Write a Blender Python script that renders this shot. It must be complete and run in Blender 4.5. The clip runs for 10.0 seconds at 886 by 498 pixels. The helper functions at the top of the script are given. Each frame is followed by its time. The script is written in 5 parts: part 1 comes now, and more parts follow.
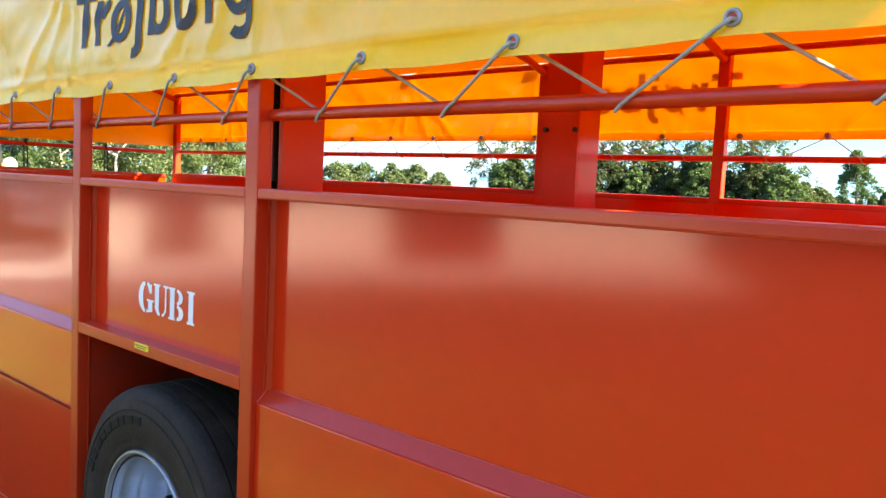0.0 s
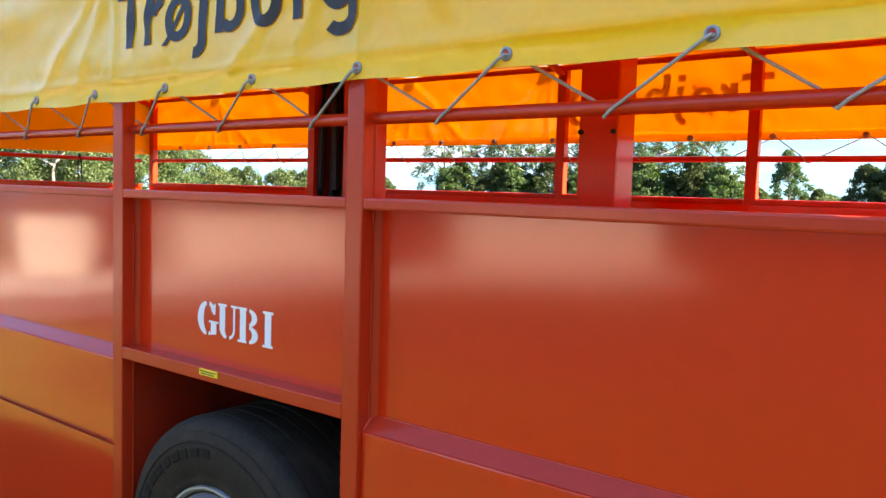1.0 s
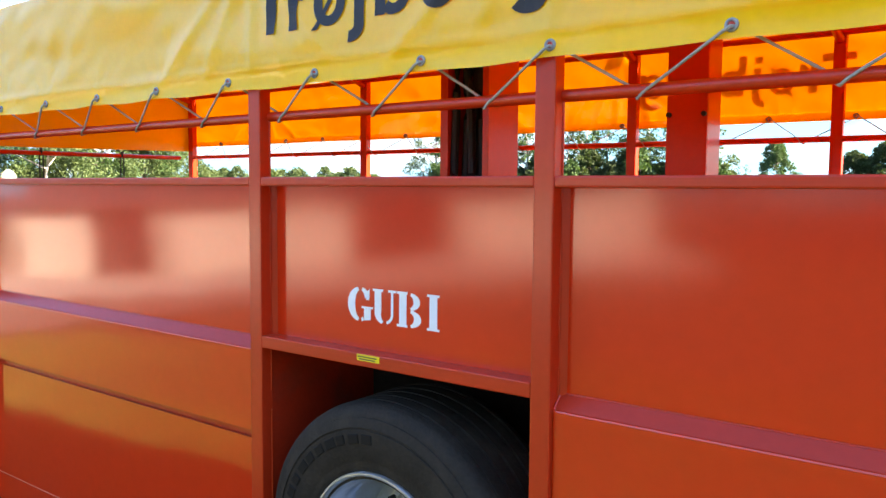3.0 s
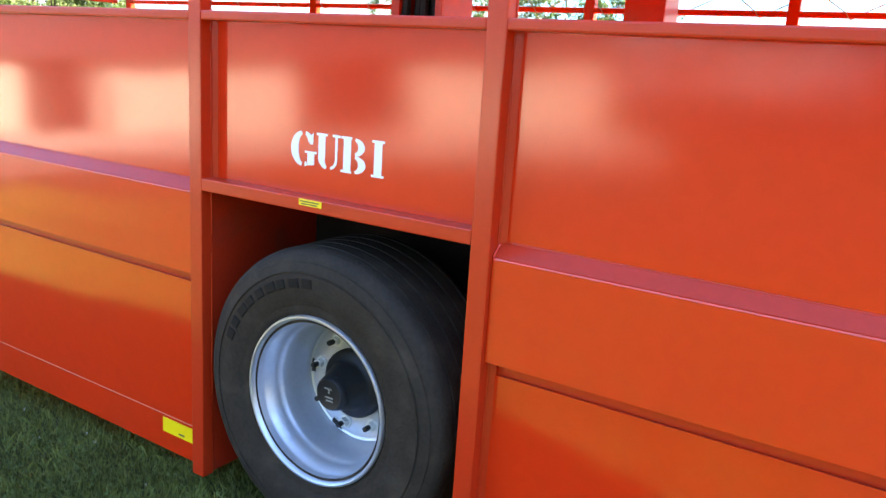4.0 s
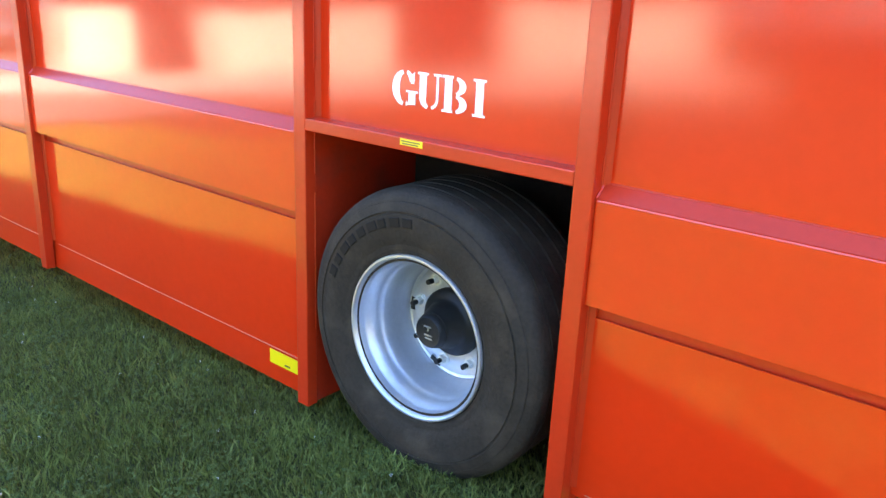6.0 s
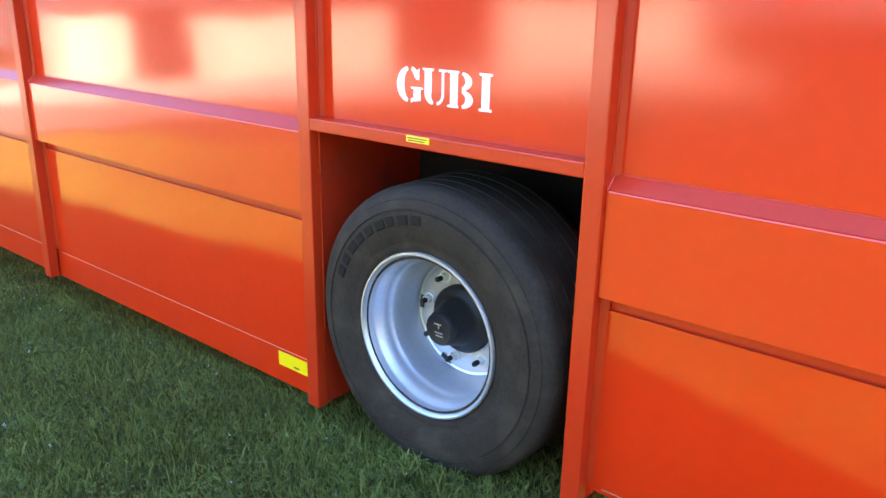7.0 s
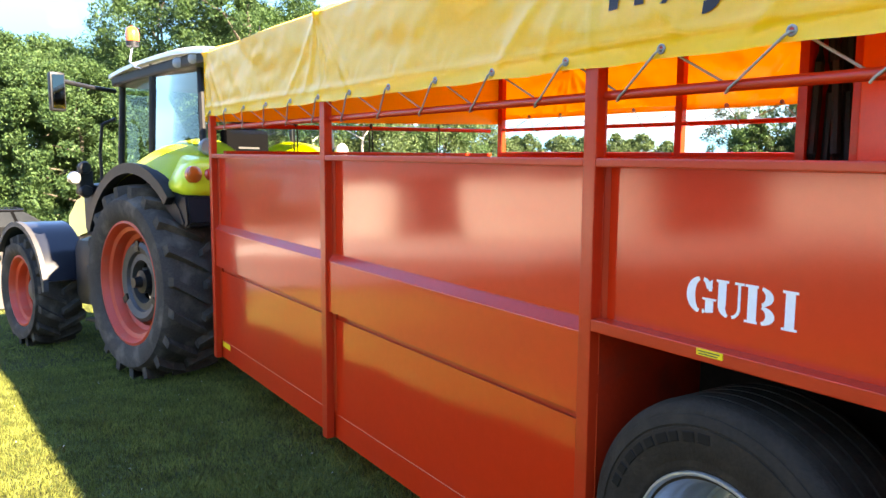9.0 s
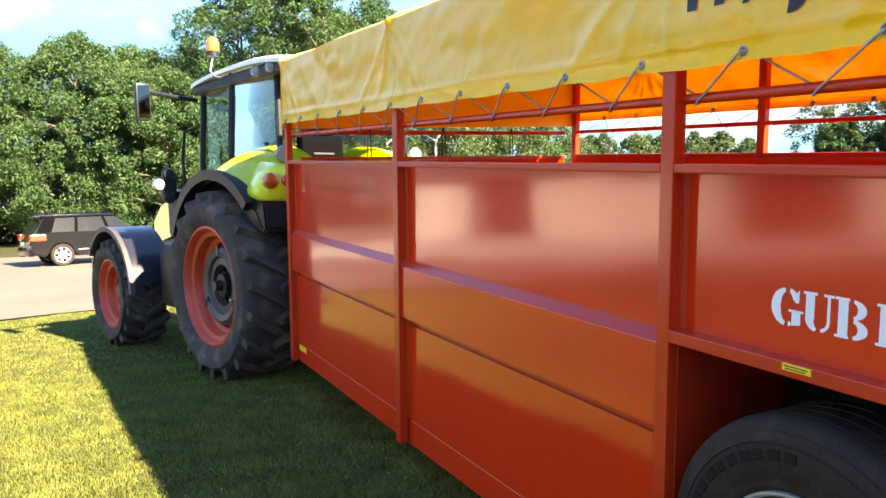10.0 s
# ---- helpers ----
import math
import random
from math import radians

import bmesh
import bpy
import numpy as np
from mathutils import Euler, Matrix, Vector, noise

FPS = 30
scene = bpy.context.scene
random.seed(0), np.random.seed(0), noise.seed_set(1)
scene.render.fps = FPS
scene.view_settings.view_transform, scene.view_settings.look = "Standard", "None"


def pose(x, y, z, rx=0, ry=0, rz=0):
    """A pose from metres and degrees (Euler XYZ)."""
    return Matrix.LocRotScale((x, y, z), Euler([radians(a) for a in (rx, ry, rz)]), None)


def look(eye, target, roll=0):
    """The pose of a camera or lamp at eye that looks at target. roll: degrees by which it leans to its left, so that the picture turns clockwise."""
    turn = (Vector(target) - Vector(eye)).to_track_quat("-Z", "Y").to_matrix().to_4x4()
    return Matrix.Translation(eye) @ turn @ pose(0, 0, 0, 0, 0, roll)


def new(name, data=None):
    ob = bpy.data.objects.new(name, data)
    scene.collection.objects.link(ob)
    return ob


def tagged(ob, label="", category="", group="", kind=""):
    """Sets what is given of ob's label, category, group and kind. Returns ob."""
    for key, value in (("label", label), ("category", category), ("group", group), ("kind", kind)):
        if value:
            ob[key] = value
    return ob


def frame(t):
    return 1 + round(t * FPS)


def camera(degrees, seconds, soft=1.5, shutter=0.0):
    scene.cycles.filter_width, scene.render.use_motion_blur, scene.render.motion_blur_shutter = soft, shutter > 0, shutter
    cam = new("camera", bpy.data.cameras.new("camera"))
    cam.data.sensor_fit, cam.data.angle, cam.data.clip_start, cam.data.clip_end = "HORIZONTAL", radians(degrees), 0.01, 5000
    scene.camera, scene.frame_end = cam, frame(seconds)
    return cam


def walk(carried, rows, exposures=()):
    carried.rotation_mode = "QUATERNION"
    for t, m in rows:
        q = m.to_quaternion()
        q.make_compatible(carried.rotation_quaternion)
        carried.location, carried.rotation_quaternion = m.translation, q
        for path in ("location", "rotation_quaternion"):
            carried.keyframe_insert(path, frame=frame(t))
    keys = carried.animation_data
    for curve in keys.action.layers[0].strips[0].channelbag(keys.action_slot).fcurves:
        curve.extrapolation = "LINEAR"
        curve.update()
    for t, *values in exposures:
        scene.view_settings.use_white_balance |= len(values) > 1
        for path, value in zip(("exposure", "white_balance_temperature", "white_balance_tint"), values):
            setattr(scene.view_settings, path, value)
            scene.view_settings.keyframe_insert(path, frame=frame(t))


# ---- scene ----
cam = camera(58.75, 10.0)
PATH = [
    (0, (3.2663, -1.3759, 1.6468), (1.9335, 0.1135, 1.573), 0.05),
    (0.5, (3.0489, -1.5412, 1.6526), (1.8779, 0.0762, 1.5406), -0.12),
    (1, (2.7758, -1.5651, 1.6655), (1.5541, 0.0171, 1.602), -1.11),
    (1.5, (2.5378, -1.7542, 1.6894), (1.349, -0.146, 1.713), -0.90),
    (2, (2.3777, -1.9201, 1.7048), (1.2595, -0.2622, 1.7403), -1.61),
    (2.2, (2.3324, -1.9433, 1.7078), (1.1697, -0.3172, 1.7726), -2.18),
    (3.3, (2.3285, -1.8926, 1.6021), (1.1147, -0.3109, 1.4441), -2.52),
    (3.5, (2.3294, -1.9015, 1.5879), (1.1331, -0.3147, 1.3617), -1.64),
    (4, (2.3287, -1.887, 1.5443), (1.2569, -0.2436, 1.1562), 0.60),
    (4.5, (2.3319, -1.909, 1.5231), (1.2492, -0.2712, 1.1419), 0.31),
    (5, (2.3321, -1.9259, 1.529), (1.1458, -0.3837, 1.0661), 0.28),
    (5.5, (2.3182, -1.9263, 1.5356), (1.0852, -0.4372, 1.0235), 0.28),
    (5.7, (2.3175, -1.8984, 1.5461), (1.0845, -0.419, 1.0068), -0.04),
    (6.8, (2.2739, -1.8931, 1.541), (1.021, -0.4253, 1.0158), -1.39),
    (7, (2.2764, -1.9067, 1.5293), (1.0367, -0.4315, 0.9934), -1.77),
    (7.5, (2.2884, -1.9234, 1.561), (1.0927, -0.4014, 1.057), -2.71),
    (8, (2.2835, -1.9379, 1.607), (1.038, -0.4058, 1.2884), -0.80),
    (8.5, (2.2245, -1.9395, 1.6599), (0.7441, -0.6081, 1.4712), -0.56),
    (9, (2.1623, -1.9706, 1.6932), (0.4801, -0.8969, 1.5609), -1.52),
    (9.5, (2.1368, -1.9594, 1.7101), (0.3681, -1.0353, 1.5764), -2.05),
    (10, (2.1398, -1.9502, 1.7209), (0.3643, -1.0379, 1.5964), -2.01),
]
EXPOSURES = [(t, s + 2.2, 8500, 16) for t, s in ((0.0, 2.42), (1.0, 2.27), (2.0, 2.45), (3.5, 2.4), (4.0, 3.0), (4.4, 3.33), (7.6, 3.45), (8.5, 2.97), (9.2, 2.3), (10.0, 2.15))]
walk(cam, [(t, look(e, g, r)) for t, e, g, r in PATH], EXPOSURES)

# ---- world and sun ----
TO_SUN = Vector((4.0, 1.5, 2.85)).normalized()
world = bpy.data.worlds.new("sky")
scene.world = world
world.use_nodes = True
wn, wl = world.node_tree.nodes, world.node_tree.links
sky = wn.new("ShaderNodeTexSky")
sky.sky_type, sky.sun_disc = "NISHITA", False
sky.sun_elevation = math.asin(TO_SUN.z)
sky.dust_density, sky.air_density, sky.ozone_density, sky.altitude = 0.1, 1.0, 2.0, 1500
sky.sun_rotation = math.atan2(TO_SUN.x, TO_SUN.y)
tc = wn.new("ShaderNodeTexCoord")
cn = wn.new("ShaderNodeTexNoise")
cn.inputs["Scale"].default_value, cn.inputs["Detail"].default_value = 2.2, 6.0
stretch = wn.new("ShaderNodeMapping")
stretch.inputs["Scale"].default_value = (1.0, 1.0, 2.6)
stretch.inputs["Location"].default_value = (0.35, 0.1, 0.0)
cr = wn.new("ShaderNodeValToRGB")
cr.color_ramp.elements[0].position, cr.color_ramp.elements[1].position = 0.44, 0.60
cloud = wn.new("ShaderNodeMix")
cloud.data_type = "RGBA"
cloud.inputs["B"].default_value = (0.9, 1.0, 1.12, 1)
wl.new(tc.outputs["Generated"], stretch.inputs["Vector"])
wl.new(stretch.outputs["Vector"], cn.inputs["Vector"])
wl.new(cn.outputs["Fac"], cr.inputs["Fac"])
axes, low_sky, both = wn.new("ShaderNodeSeparateXYZ"), wn.new("ShaderNodeMapRange"), wn.new("ShaderNodeMath")
low_sky.inputs["From Min"].default_value, low_sky.inputs["From Max"].default_value = 0.07, 0.16
bank, lift, height = wn.new("ShaderNodeVectorMath"), wn.new("ShaderNodeMapRange"), wn.new("ShaderNodeMath")
bank.operation, height.operation = "DOT_PRODUCT", "SUBTRACT"
bank.inputs[1].default_value = (-0.977, -0.04, 0.21)
lift.inputs["From Min"].default_value, lift.inputs["From Max"].default_value = 0.981, 0.993
lift.inputs["To Min"].default_value, lift.inputs["To Max"].default_value = 0.0, 0.3
wl.new(tc.outputs["Generated"], bank.inputs[0])
wl.new(bank.outputs["Value"], lift.inputs["Value"])
wl.new(lift.outputs["Result"], height.inputs[1])
low_sky.inputs["To Min"].default_value, low_sky.inputs["To Max"].default_value = 1.0, 0.0
both.operation = "MULTIPLY"
wl.new(tc.outputs["Generated"], axes.inputs[0])
wl.new(axes.outputs["Z"], height.inputs[0])
wl.new(height.outputs[0], low_sky.inputs["Value"])
wl.new(cr.outputs["Color"], both.inputs[0])
wl.new(low_sky.outputs["Result"], both.inputs[1])
wl.new(both.outputs[0], cloud.inputs["Factor"])
haze, near_ground = wn.new("ShaderNodeMix"), wn.new("ShaderNodeMapRange")
haze.data_type = "RGBA"
haze.inputs["B"].default_value = (0.19, 0.56, 0.90, 1)
near_ground.inputs["From Min"].default_value, near_ground.inputs["From Max"].default_value = 0.18, 0.45
near_ground.inputs["To Min"].default_value, near_ground.inputs["To Max"].default_value = 0.9, 0.0
wl.new(axes.outputs["Z"], near_ground.inputs["Value"])
wl.new(near_ground.outputs["Result"], haze.inputs["Factor"])
clear = wn.new("ShaderNodeMix")
clear.data_type, clear.blend_type = "RGBA", "MULTIPLY"
clear.inputs["Factor"].default_value = 1.0
clear.inputs["B"].default_value = (0.29, 0.385, 0.52, 1)
wl.new(sky.outputs["Color"], clear.inputs["A"])
wl.new(clear.outputs["Result"], haze.inputs["A"])
wl.new(haze.outputs["Result"], cloud.inputs["A"])
wl.new(cloud.outputs["Result"], wn["Background"].inputs["Color"])
wn["Background"].inputs["Strength"].default_value = 0.098
sun = new("sun", bpy.data.lights.new("sun", "SUN"))
sun.data.energy, sun.data.angle, sun.data.color = 2.05, radians(0.6), (1.0, 0.94, 0.84)
sun.matrix_world = look(TO_SUN * 60, (0, 0, 0))


# ---- materials ----
def material(name, color, rough=0.5, metal=0.0, vary=0.08, scale=4.0, fine=60.0, bump=0.02, coat=0.0, coat_rough=0.1, coat_ior=1.52, spec=0.5, dirt=None, dirt_amount=0.0, per_object=0.0, wave=0.0):
    """Painted, rubber, metal and earth surfaces: colour varied at two scales, with a fine relief."""
    m = bpy.data.materials.new(name)
    m.use_nodes = True
    n, l = m.node_tree.nodes, m.node_tree.links
    p = n["Principled BSDF"]
    co = n.new("ShaderNodeTexCoord")
    big, small = n.new("ShaderNodeTexNoise"), n.new("ShaderNodeTexNoise")
    big.inputs["Scale"].default_value, big.inputs["Detail"].default_value = scale, 4.0
    small.inputs["Scale"].default_value, small.inputs["Detail"].default_value = fine, 3.0
    l.new(co.outputs["Object"], big.inputs["Vector"])
    l.new(co.outputs["Object"], small.inputs["Vector"])
    total = n.new("ShaderNodeMath")
    total.operation = "ADD"
    l.new(big.outputs["Fac"], total.inputs[0])
    l.new(small.outputs["Fac"], total.inputs[1])
    value = n.new("ShaderNodeMapRange")
    value.inputs["From Min"].default_value, value.inputs["From Max"].default_value = 0.6, 1.4
    value.inputs["To Min"].default_value, value.inputs["To Max"].default_value = 1 - vary, 1 + vary
    l.new(total.outputs[0], value.inputs["Value"])
    hsv = n.new("ShaderNodeHueSaturation")
    hsv.inputs["Color"].default_value = (*color, 1)
    l.new(value.outputs["Result"], hsv.inputs["Value"])
    last = hsv.outputs["Color"]
    if per_object:
        info, step = n.new("ShaderNodeObjectInfo"), n.new("ShaderNodeMapRange")
        step.inputs["To Min"].default_value, step.inputs["To Max"].default_value = 0.5 - per_object, 0.5 + per_object
        l.new(info.outputs["Random"], step.inputs["Value"])
        l.new(step.outputs["Result"], hsv.inputs["Hue"])
    if dirt:
        mix, ramp = n.new("ShaderNodeMix"), n.new("ShaderNodeValToRGB")
        mix.data_type = "RGBA"
        ramp.color_ramp.elements[0].position, ramp.color_ramp.elements[1].position = 0.52, 0.72
        l.new(big.outputs["Fac"], ramp.inputs["Fac"])
        amount = n.new("ShaderNodeMath")
        amount.operation = "MULTIPLY"
        amount.inputs[1].default_value = dirt_amount
        l.new(ramp.outputs["Color"], amount.inputs[0])
        l.new(amount.outputs[0], mix.inputs["Factor"])
        l.new(last, mix.inputs["A"])
        mix.inputs["B"].default_value = (*dirt, 1)
        last = mix.outputs["Result"]
    l.new(last, p.inputs["Base Color"])
    p.inputs["Metallic"].default_value = metal
    gloss = n.new("ShaderNodeMapRange")
    gloss.inputs["To Min"].default_value, gloss.inputs["To Max"].default_value = rough * 0.88, min(1.0, rough * 1.14)
    l.new(big.outputs["Fac"], gloss.inputs["Value"])
    l.new(gloss.outputs["Result"], p.inputs["Roughness"])
    p.inputs["Specular IOR Level"].default_value = spec
    p.inputs["Coat Weight"].default_value, p.inputs["Coat Roughness"].default_value, p.inputs["Coat IOR"].default_value = coat, coat_rough, coat_ior
    if bump:
        b = n.new("ShaderNodeBump")
        b.inputs["Strength"].default_value, b.inputs["Distance"].default_value = bump, 0.01
        l.new(small.outputs["Fac"], b.inputs["Height"])
        l.new(b.outputs["Normal"], p.inputs["Normal"])
    if wave:
        # sheet metal is never quite flat, and its coat shows it
        w = n.new("ShaderNodeBump")
        w.inputs["Distance"].default_value = wave
        soft = n.new("ShaderNodeTexNoise")
        soft.inputs["Scale"].default_value, soft.inputs["Detail"].default_value = 1.7, 1.0
        l.new(co.outputs["Object"], soft.inputs["Vector"])
        l.new(soft.outputs["Fac"], w.inputs["Height"])
        l.new(w.outputs["Normal"], p.inputs["Coat Normal"])
    return m


def through_cloth(name, color, shine, amount, rough, vary=0.05):
    """Sheet that lets light through: tarpaulin and leaves."""
    m = material(name, color, rough, vary=vary, scale=1.5, fine=40, bump=0.05)
    n, l = m.node_tree.nodes, m.node_tree.links
    t, mix = n.new("ShaderNodeBsdfTranslucent"), n.new("ShaderNodeMixShader")
    t.inputs["Color"].default_value = (*shine, 1)
    mix.inputs["Fac"].default_value = amount
    l.new(n["Principled BSDF"].outputs[0], mix.inputs[1])
    l.new(t.outputs[0], mix.inputs[2])
    l.new(mix.outputs[0], n["Material Output"].inputs["Surface"])
    return m


def leaf_material(name, dark, light, shine):
    m = through_cloth(name, dark, shine, 0.2, 0.65)
    m.node_tree.nodes["Principled BSDF"].inputs["Specular IOR Level"].default_value = 0.2
    n, l = m.node_tree.nodes, m.node_tree.links
    geo, ramp = n.new("ShaderNodeNewGeometry"), n.new("ShaderNodeValToRGB")
    ramp.color_ramp.elements[0].color, ramp.color_ramp.elements[1].color = (*dark, 1), (*light, 1)
    l.new(geo.outputs["Random Per Island"], ramp.inputs["Fac"])
    l.new(ramp.outputs["Color"], n["Principled BSDF"].inputs["Base Color"])
    return m


RED = material("red_paint", (0.68, 0.028, 0.004), 0.5, vary=0.05, scale=1.2, fine=25, bump=0.004, coat=1.0, coat_rough=0.095, coat_ior=1.56, spec=0.05, wave=0.004)
RED_SOFT = material("red_paint_rougher", (0.68, 0.028, 0.004), 0.5, vary=0.05, scale=1.2, fine=25, bump=0.006, coat=0.9, coat_rough=0.115, coat_ior=1.54, spec=0.05, wave=0.005)
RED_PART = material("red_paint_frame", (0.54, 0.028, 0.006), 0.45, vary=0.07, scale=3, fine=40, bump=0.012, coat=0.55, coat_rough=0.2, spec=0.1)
SEAM = material("worn_seam", (0.50, 0.12, 0.06), 0.5, vary=0.2, scale=8, bump=0.2)
TARP = through_cloth("yellow_tarpaulin", (0.99, 0.57, 0.010), (1.0, 0.25, 0.002), 0.18, 0.25)
HEM = through_cloth("yellow_tarpaulin_double", (0.99, 0.57, 0.010), (1.0, 0.18, 0.002), 0.09, 0.25)
for cloth in (TARP, HEM):
    bsdf = cloth.node_tree.nodes["Principled BSDF"]
    bsdf.inputs["Coat Weight"].default_value, bsdf.inputs["Coat Roughness"].default_value = 0.13, 0.14
# passes almost no sun, set so that the space below stays dim
ROOF_SHEET = through_cloth("dense_tarpaulin", (0.88, 0.55, 0.04), (1.0, 0.25, 0.003), 0.025, 0.40)
EYELET = material("dull_eyelet", (0.30, 0.30, 0.31), 0.45, 0.7, vary=0.15)
PRINT = material("dark_print", (0.028, 0.026, 0.028), 0.5, vary=0.1, spec=0.25)
WHITE_PAINT = material("white_stencil_paint", (0.78, 0.76, 0.72), 0.5, vary=0.06, scale=9, bump=0.03)
YELLOW_LABEL = material("yellow_sticker", (0.85, 0.60, 0.01), 0.35, vary=0.04)
INK = material("black_ink", (0.03, 0.03, 0.03), 0.5)
ROPE = material("grey_rope", (0.36, 0.34, 0.29), 0.8, vary=0.25, fine=220, bump=0.4)
NUT = material("zinc_nut", (0.62, 0.61, 0.56), 0.35, 0.35, vary=0.12)
STEEL = material("galvanised_steel", (0.55, 0.55, 0.55), 0.35, 0.9, vary=0.12, fine=90, bump=0.03)
RIM = material("silver_rim", (0.54, 0.55, 0.57), 0.34, 0.75, vary=0.07, scale=6, bump=0.03, dirt=(0.30, 0.28, 0.25), dirt_amount=0.2)
DARK_HUB = material("black_hub", (0.011, 0.011, 0.011), 0.45, vary=0.25, spec=0.25)
RUBBER = material("tyre_rubber", (0.029, 0.021, 0.014), 0.72, vary=0.3, scale=9, fine=70, bump=0.35, spec=0.15, dirt=(0.085, 0.060, 0.036), dirt_amount=0.3)
# near-black brown for the back and top of the wheel box
BOX_DARK = material("near_black_box", (0.022, 0.014, 0.011), 0.8, vary=0.3, scale=5, fine=40, bump=0.2, spec=0.1)
# a darker red with brown-black blotches, for the wheel box walls
BOX_RED = material("dark_mottled_red_paint", (0.46, 0.024, 0.006), 0.6, vary=0.1, scale=4, bump=0.02, spec=0.1, dirt=(0.06, 0.032, 0.022), dirt_amount=0.6)
RUBBER_MARK = material("tyre_lettering", (0.013, 0.010, 0.008), 0.6, vary=0.1, spec=0.1)
HOSE = material("black_hose", (0.011, 0.010, 0.010), 0.55, vary=0.2, bump=0.02, spec=0.3)
TREAD = material("dusty_tyre_rubber", (0.062, 0.051, 0.041), 0.85, vary=0.3, scale=6, fine=60, bump=0.2, spec=0.15, dirt=(0.17, 0.14, 0.105), dirt_amount=0.6)
LIME = material("lime_paint", (0.74, 0.80, 0.035), 0.3, vary=0.04, coat=0.6, coat_rough=0.08)
DARK_PLASTIC = material("dark_plastic", (0.010, 0.0105, 0.012), 0.45, spec=0.25, vary=0.12, fine=120, bump=0.04, dirt=(0.03, 0.028, 0.025), dirt_amount=0.3)
GREY_FENDER = material("dark_fender", (0.013, 0.015, 0.021), 0.3, vary=0.15, spec=0.3, coat=0.25)
# grey band along the fender's outer edge, paler than its top
GREY_EDGE = material("grey_edge", (0.045, 0.043, 0.042), 0.6, vary=0.2, scale=9, bump=0.05)
OFF_WHITE = material("white_roof", (0.86, 0.86, 0.83), 0.35, vary=0.04, coat=0.3)
WHEEL_RED = material("orange_red_wheel", (0.52, 0.042, 0.012), 0.5, vary=0.1, scale=6, dirt=(0.2, 0.13, 0.09), dirt_amount=0.3)
HUB_GREY = material("grey_casting", (0.055, 0.054, 0.052), 0.5, 0.25, vary=0.15)
AMBER = material("amber_lens", (0.58, 0.11, 0.012), 0.2, vary=0.05, coat=0.8, coat_rough=0.05)
RED_LENS = material("red_lens", (0.75, 0.05, 0.025), 0.2, vary=0.05, coat=0.8, coat_rough=0.05)
LAMP_FACE = material("lamp_glass", (0.22, 0.23, 0.23), 0.12, vary=0.05, coat=0.6)
SEAT = material("seat_cloth", (0.003, 0.003, 0.0032), 0.9, vary=0.15, spec=0.02)
CAR_PAINT = material("black_car_paint", (0.004, 0.004, 0.005), 0.14, vary=0.05, spec=0.2, coat=0.6, coat_rough=0.03)
CAR_GLASS = material("dark_car_glass", (0.006, 0.008, 0.009), 0.15, vary=0.02, spec=0.13)
ALLOY = material("alloy_wheel", (0.7, 0.7, 0.72), 0.3, 0.6)
BARK = material("bark", (0.10, 0.08, 0.06), 0.85, vary=0.3, scale=3, fine=25, bump=0.5)
PALE_BARK = material("pale_bark", (0.27, 0.25, 0.22), 0.8, vary=0.35, scale=3, fine=18, bump=0.4)
LEAF = leaf_material("leaves", (0.012, 0.036, 0.012), (0.060, 0.108, 0.034), (0.09, 0.19, 0.035))
LEAF_LIGHT = leaf_material("light_leaves", (0.024, 0.048, 0.017), (0.075, 0.11, 0.038), (0.11, 0.17, 0.04))
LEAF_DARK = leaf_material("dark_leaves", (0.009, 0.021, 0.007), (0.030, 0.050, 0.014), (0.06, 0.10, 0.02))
BLADE = leaf_material("grass_blades", (0.026, 0.034, 0.005), (0.235, 0.255, 0.06), (0.15, 0.22, 0.035))
CLOVER = leaf_material("clover_leaves", (0.035, 0.060, 0.010), (0.12, 0.16, 0.04), (0.12, 0.2, 0.04))
PETAL = material("clover_flower", (0.72, 0.70, 0.62), 0.8, vary=0.1)


def glass_material():
    m = bpy.data.materials.new("cab_glass")
    m.use_nodes = True
    n, l = m.node_tree.nodes, m.node_tree.links
    clear, shine, mix, fr = n.new("ShaderNodeBsdfTransparent"), n.new("ShaderNodeBsdfGlossy"), n.new("ShaderNodeMixShader"), n.new("ShaderNodeFresnel")
    clear.inputs["Color"].default_value = (0.74, 0.83, 0.79, 1)
    shine.inputs["Roughness"].default_value = 0.02
    fr.inputs["IOR"].default_value = 1.2
    l.new(fr.outputs[0], mix.inputs[0])
    l.new(clear.outputs[0], mix.inputs[1])
    l.new(shine.outputs[0], mix.inputs[2])
    l.new(mix.outputs[0], n["Material Output"].inputs["Surface"])
    return m


GLASS = glass_material()
MIRROR = material("mirror_glass", (0.13, 0.14, 0.14), 0.04, 1.0, vary=0.02, bump=0)


# dark base colour holds the shadow between the grass blades
LAWN = material("lawn", (0.036, 0.038, 0.012), 0.9, vary=0.4, scale=0.6, fine=30, bump=0.6, spec=0.15)
GRAVEL = material("pale_gravel", (0.130, 0.106, 0.080), 0.9, vary=0.16, scale=0.5, fine=45, bump=0.4, spec=0.2)


# ---- shape helpers ----
def part(name, bm, mat, parent=None, label="", smooth=False):
    """Links a bmesh as one mesh object, under a thing or a part."""
    mesh = bpy.data.meshes.new(name)
    bmesh.ops.recalc_face_normals(bm, faces=bm.faces[:])
    bm.to_mesh(mesh)
    bm.free()
    if smooth:
        mesh.shade_smooth()
        mesh.set_sharp_from_angle(angle=radians(38))
    mesh.materials.append(mat)
    ob = new(name, mesh)
    if parent:
        ob.parent = parent
    return tagged(ob, label)


